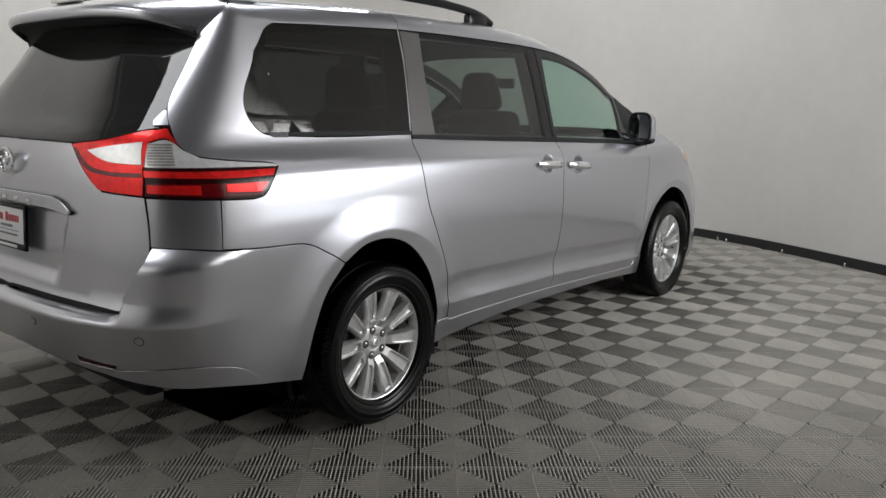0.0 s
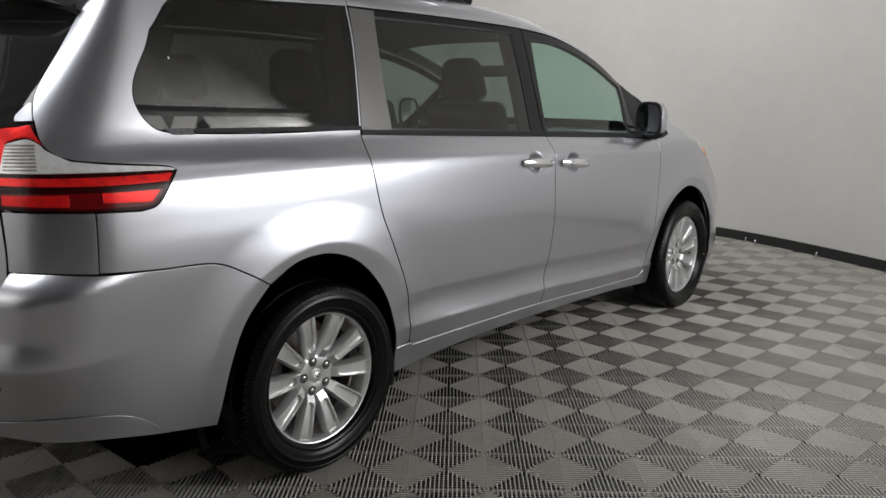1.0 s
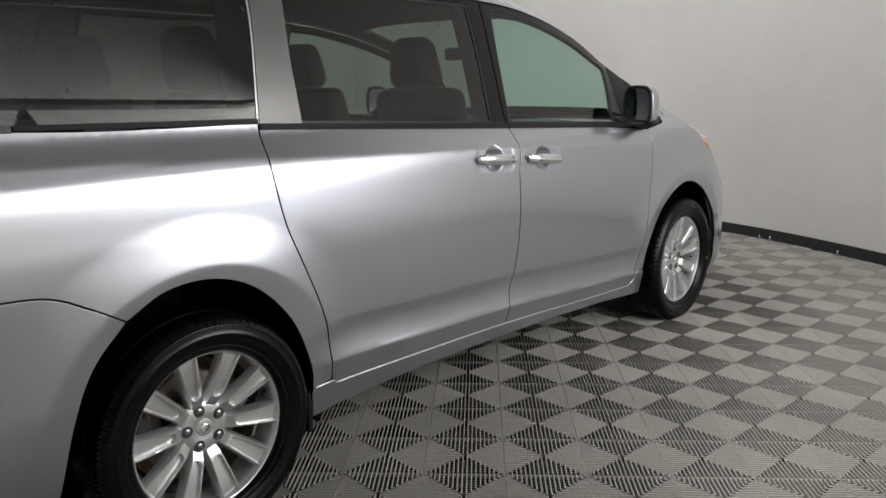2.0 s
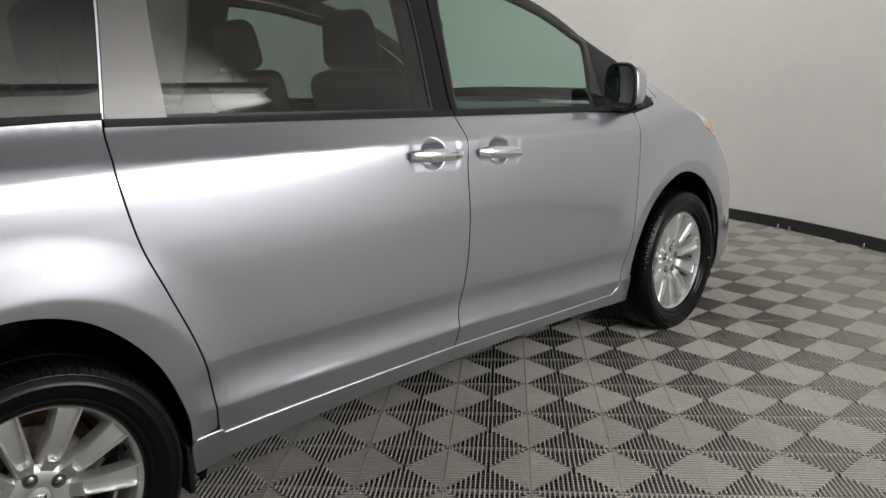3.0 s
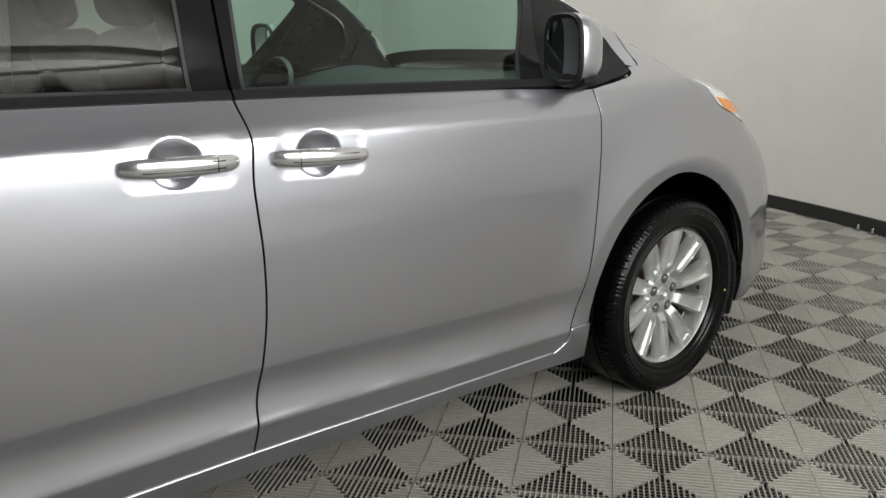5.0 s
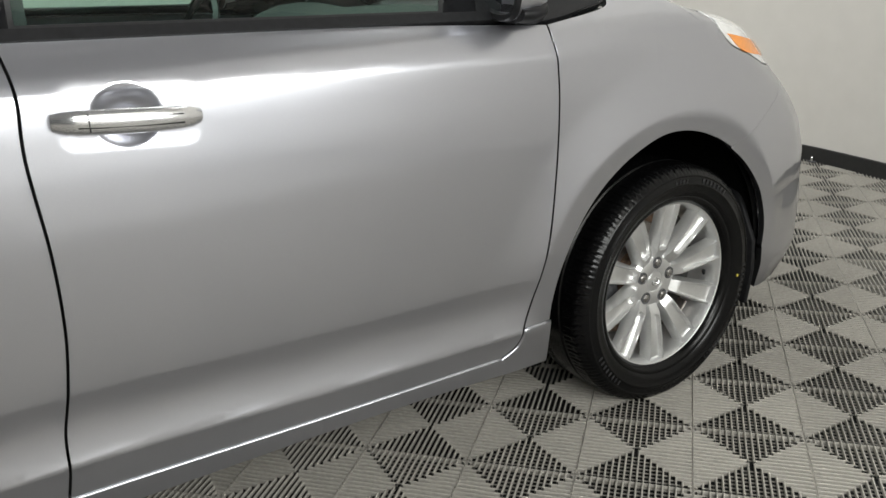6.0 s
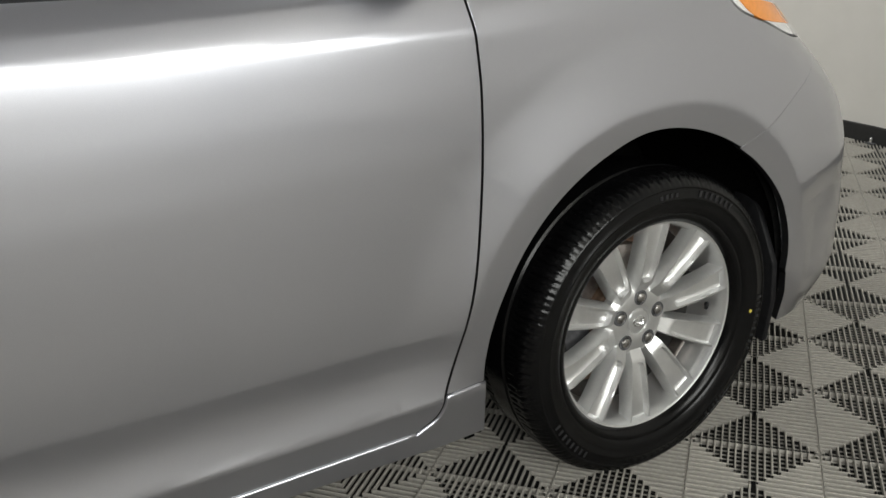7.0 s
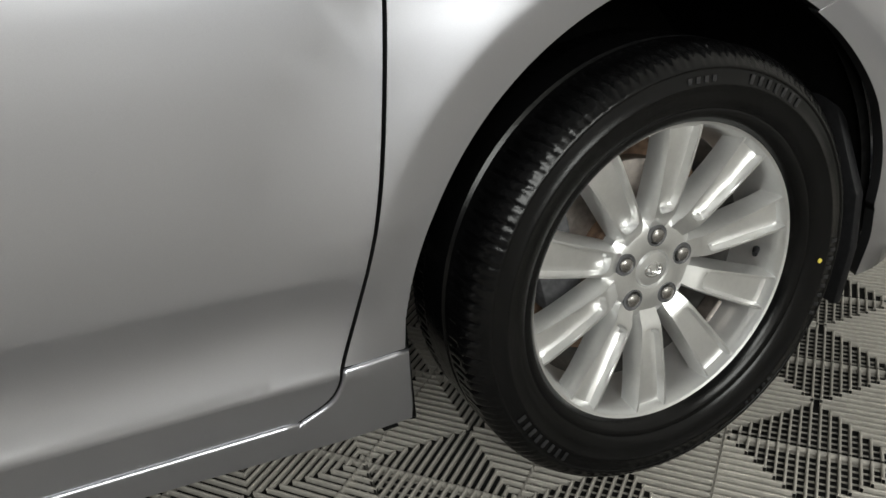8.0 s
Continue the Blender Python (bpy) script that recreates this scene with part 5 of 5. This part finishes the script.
part("rear_view_mirror", box(.24, .035, .07, .015, (0, 2.22, 1.50)), BLACK_PLASTIC, car, "black rear-view mirror")

# ---- seats ----
def seat(x, y, wide, turn=0, arms=True):
    s = tagged(new("seat"), "dark leather seat with a head restraint")
    s.parent = car
    s.matrix_local = pose(x, y, .41, 0, 0, turn)
    def cushion(name, sx, sy, sz, at, tilt=0, bev=.05):
        return part(name, box(sx, sy, sz, bev, seg=4), LEATHER, s, m=pose(*at, tilt, 0, 0), sharp=60)
    part("seat_base", box(wide * .8, .42, .22, .03, (0, .0, .11)), INTERIOR, s)
    cushion("seat_cushion", wide, .52, .15, (0, 0, .28))
    cushion("backrest", wide * .96, .15, .64, (0, -.30, .60), 14, .055)
    bm = box(.27, .12, .22, .055, seg=4)
    for v in bm.verts:
        v.co.x *= 1 - .22 * (v.co.z / .11 + .3) * (1 if v.co.z > -.05 else .6)
    part("head_restraint", bm, LEATHER, s, m=pose(0, -.392, 1.025, 8, 0, 0), sharp=60)
    for dx in (-.07, .07):
        part("post", tube([(dx, -.37, .86), (dx, -.395, .98)], .006, 8), STEEL, s)
    if arms:
        for dx in (-1, 1):
            part("armrest", tube([(dx * wide * .52, -.27, .50), (dx * wide * .52, -.05, .52), (dx * wide * .52, .08, .52)], [.03, .032, .026], 12), LEATHER, s)
    return s
for sx in (.40, -.40):
    tagged(seat(sx, 1.83, .50), group="front seats")
for sx in (.42, -.42):
    tagged(seat(sx, .72, .50), group="middle row seats")
for sx in (.40, 0, -.40):
    tagged(seat(sx, -.12, .40, arms=False), group="back row seats")

# ---- floor tiles ----
S_TILE, TURN_TILE, O_TILE = .28815, radians(39.97), (1.2986, 2.5292)
N_RIB = 18


def tile_geometry(full=True):
    """Four triangles of rounded ribs, each set square to its own edge, on low cross bars."""
    verts, faces, normals = [], [], []

    def turned(u, v, z, side):
        return (v, -u, z) if side == 1 else (-u, -v, z) if side == 2 else (-v, u, z) if side == 3 else (u, v, z)

    def bar(x0, x1, yc, prof, side, ends):
        """prof: (dy, z, normal dy, normal z) across the rib."""
        k, n = len(verts), len(prof)
        for x in (x0, x1):
            for dy, z, ny, nz in prof:
                verts.append(turned(x, yc + dy, z, side))
                normals.append(turned(0, ny, nz, side))
        for i in range(n - 1):
            faces.append((k + i, k + n + i, k + n + i + 1, k + i + 1))
        if ends:
            k = len(verts)
            for x, nx in ((x0, -1), (x1, 1)):
                for dy, z in ((prof[0][0], prof[0][1]), (prof[-1][0], prof[-1][1]), (prof[-2][0], prof[-2][1]), (prof[1][0], prof[1][1])):
                    verts.append(turned(x, yc + dy, z, side))
                    normals.append(turned(nx, 0, 0, side))
            faces.append((k, k + 1, k + 2, k + 3)), faces.append((k + 7, k + 6, k + 5, k + 4))
    half, pitch = S_TILE / 2, S_TILE / N_RIB
    w, crown = .0023, .0020
    arc = []
    for q in np.linspace(0, math.pi, 6):
        n = math.hypot(crown * math.cos(q), w * math.sin(q))
        arc.append((-w * math.cos(q), crown * (math.sin(q) - 1), -crown * math.cos(q) / n, w * math.sin(q) / n))
    rib = [(-w, -.0110, -1, 0)] + arc + [(w, -.0110, 1, 0)]
    low = [(-.0009, -.0150, -1, 0), (-.0009, -.0120, -.5, .9), (.0009, -.0120, .5, .9), (.0009, -.0150, 1, 0)]
    rimp = [(-.0008, -.018, -1, 0), (-.0008, -.0042, -.6, .8), (.0008, -.0042, .6, .8), (.0008, -.018, 1, 0)]
    for side in range(4):
        for i in range(N_RIB):
            y = -half + (i + .5) * pitch
            x0 = abs(y) - .0030
            if half - x0 > .003:
                bar(x0, half - .0022, -y, rib, side, full)
        if full:
            for i in range(1, N_RIB // 2):
                d = (i + .5) * pitch
                bar(-d, d, d, low, (side + 1) % 4, False)
        bar(-half + .0005, half - .0005, half - .0014, rimp, (side + 1) % 4, False)
    return np.array(verts), faces, np.array(normals)


tv, tf, tn = tile_geometry()
tile_mesh = mesh_of("floor_tile", tv, tf, TILE, tn)
tv, tf, tn = tile_geometry(False)
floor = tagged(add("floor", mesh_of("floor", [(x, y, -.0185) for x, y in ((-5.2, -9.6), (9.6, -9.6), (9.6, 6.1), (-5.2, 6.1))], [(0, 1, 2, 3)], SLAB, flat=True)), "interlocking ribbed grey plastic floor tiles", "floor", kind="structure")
ct, st = math.cos(TURN_TILE), math.sin(TURN_TILE)
room_poly = [np.array(ROOM)]
near_tiles, far_tiles = [], []
for i in range(-40, 41):
    for j in range(-40, 41):
        x, y = O_TILE[0] + S_TILE * (i * ct - j * st), O_TILE[1] + S_TILE * (i * st + j * ct)
        if not inside(np.array([(x, y)]), room_poly)[0] and not inside(np.array([(x + .12, y - .16)]), room_poly)[0]:
            continue
        if x > 6.4 or y < -6.4:
            continue
        (near_tiles if .75 < x < 4.2 and -1.9 < y < 5.2 else far_tiles).append((x, y))
near_tiles = sorted(near_tiles, key=lambda q: abs(q[0] - 1.7) + .3 * abs(q[1] - 1.8))
near_tiles, far_tiles = near_tiles[:300], far_tiles + near_tiles[300:]
for x, y in near_tiles:
    ob = add("floor_tile", tile_mesh, floor)
    ob.matrix_local = pose(x, y, 0, 0, 0, math.degrees(TURN_TILE))
rot = np.array([(ct, st, 0), (-st, ct, 0), (0, 0, 1)])
base = tv @ rot
nv = len(tv)
fa = np.array(tf)
allv = (base[None] + np.array([(x, y, 0) for x, y in far_tiles])[:, None]).reshape(-1, 3)
allf = (fa[None] + (np.arange(len(far_tiles)) * nv)[:, None, None]).reshape(-1, 4)
me = bpy.data.meshes.new("floor_tiles")
me.vertices.add(len(allv)), me.loops.add(allf.size), me.polygons.add(len(allf))
me.vertices.foreach_set("co", allv.ravel())
me.loops.foreach_set("vertex_index", allf.ravel())
me.polygons.foreach_set("loop_start", np.arange(len(allf)) * 4)
me.update(calc_edges=True)
me.materials.append(TILE)
me.polygons.foreach_set("use_smooth", [True] * len(allf))
me.normals_split_custom_set_from_vertices(np.tile(tn @ rot, (len(far_tiles), 1)))
tagged(add("floor_tiles", me, floor), kind="stuff")
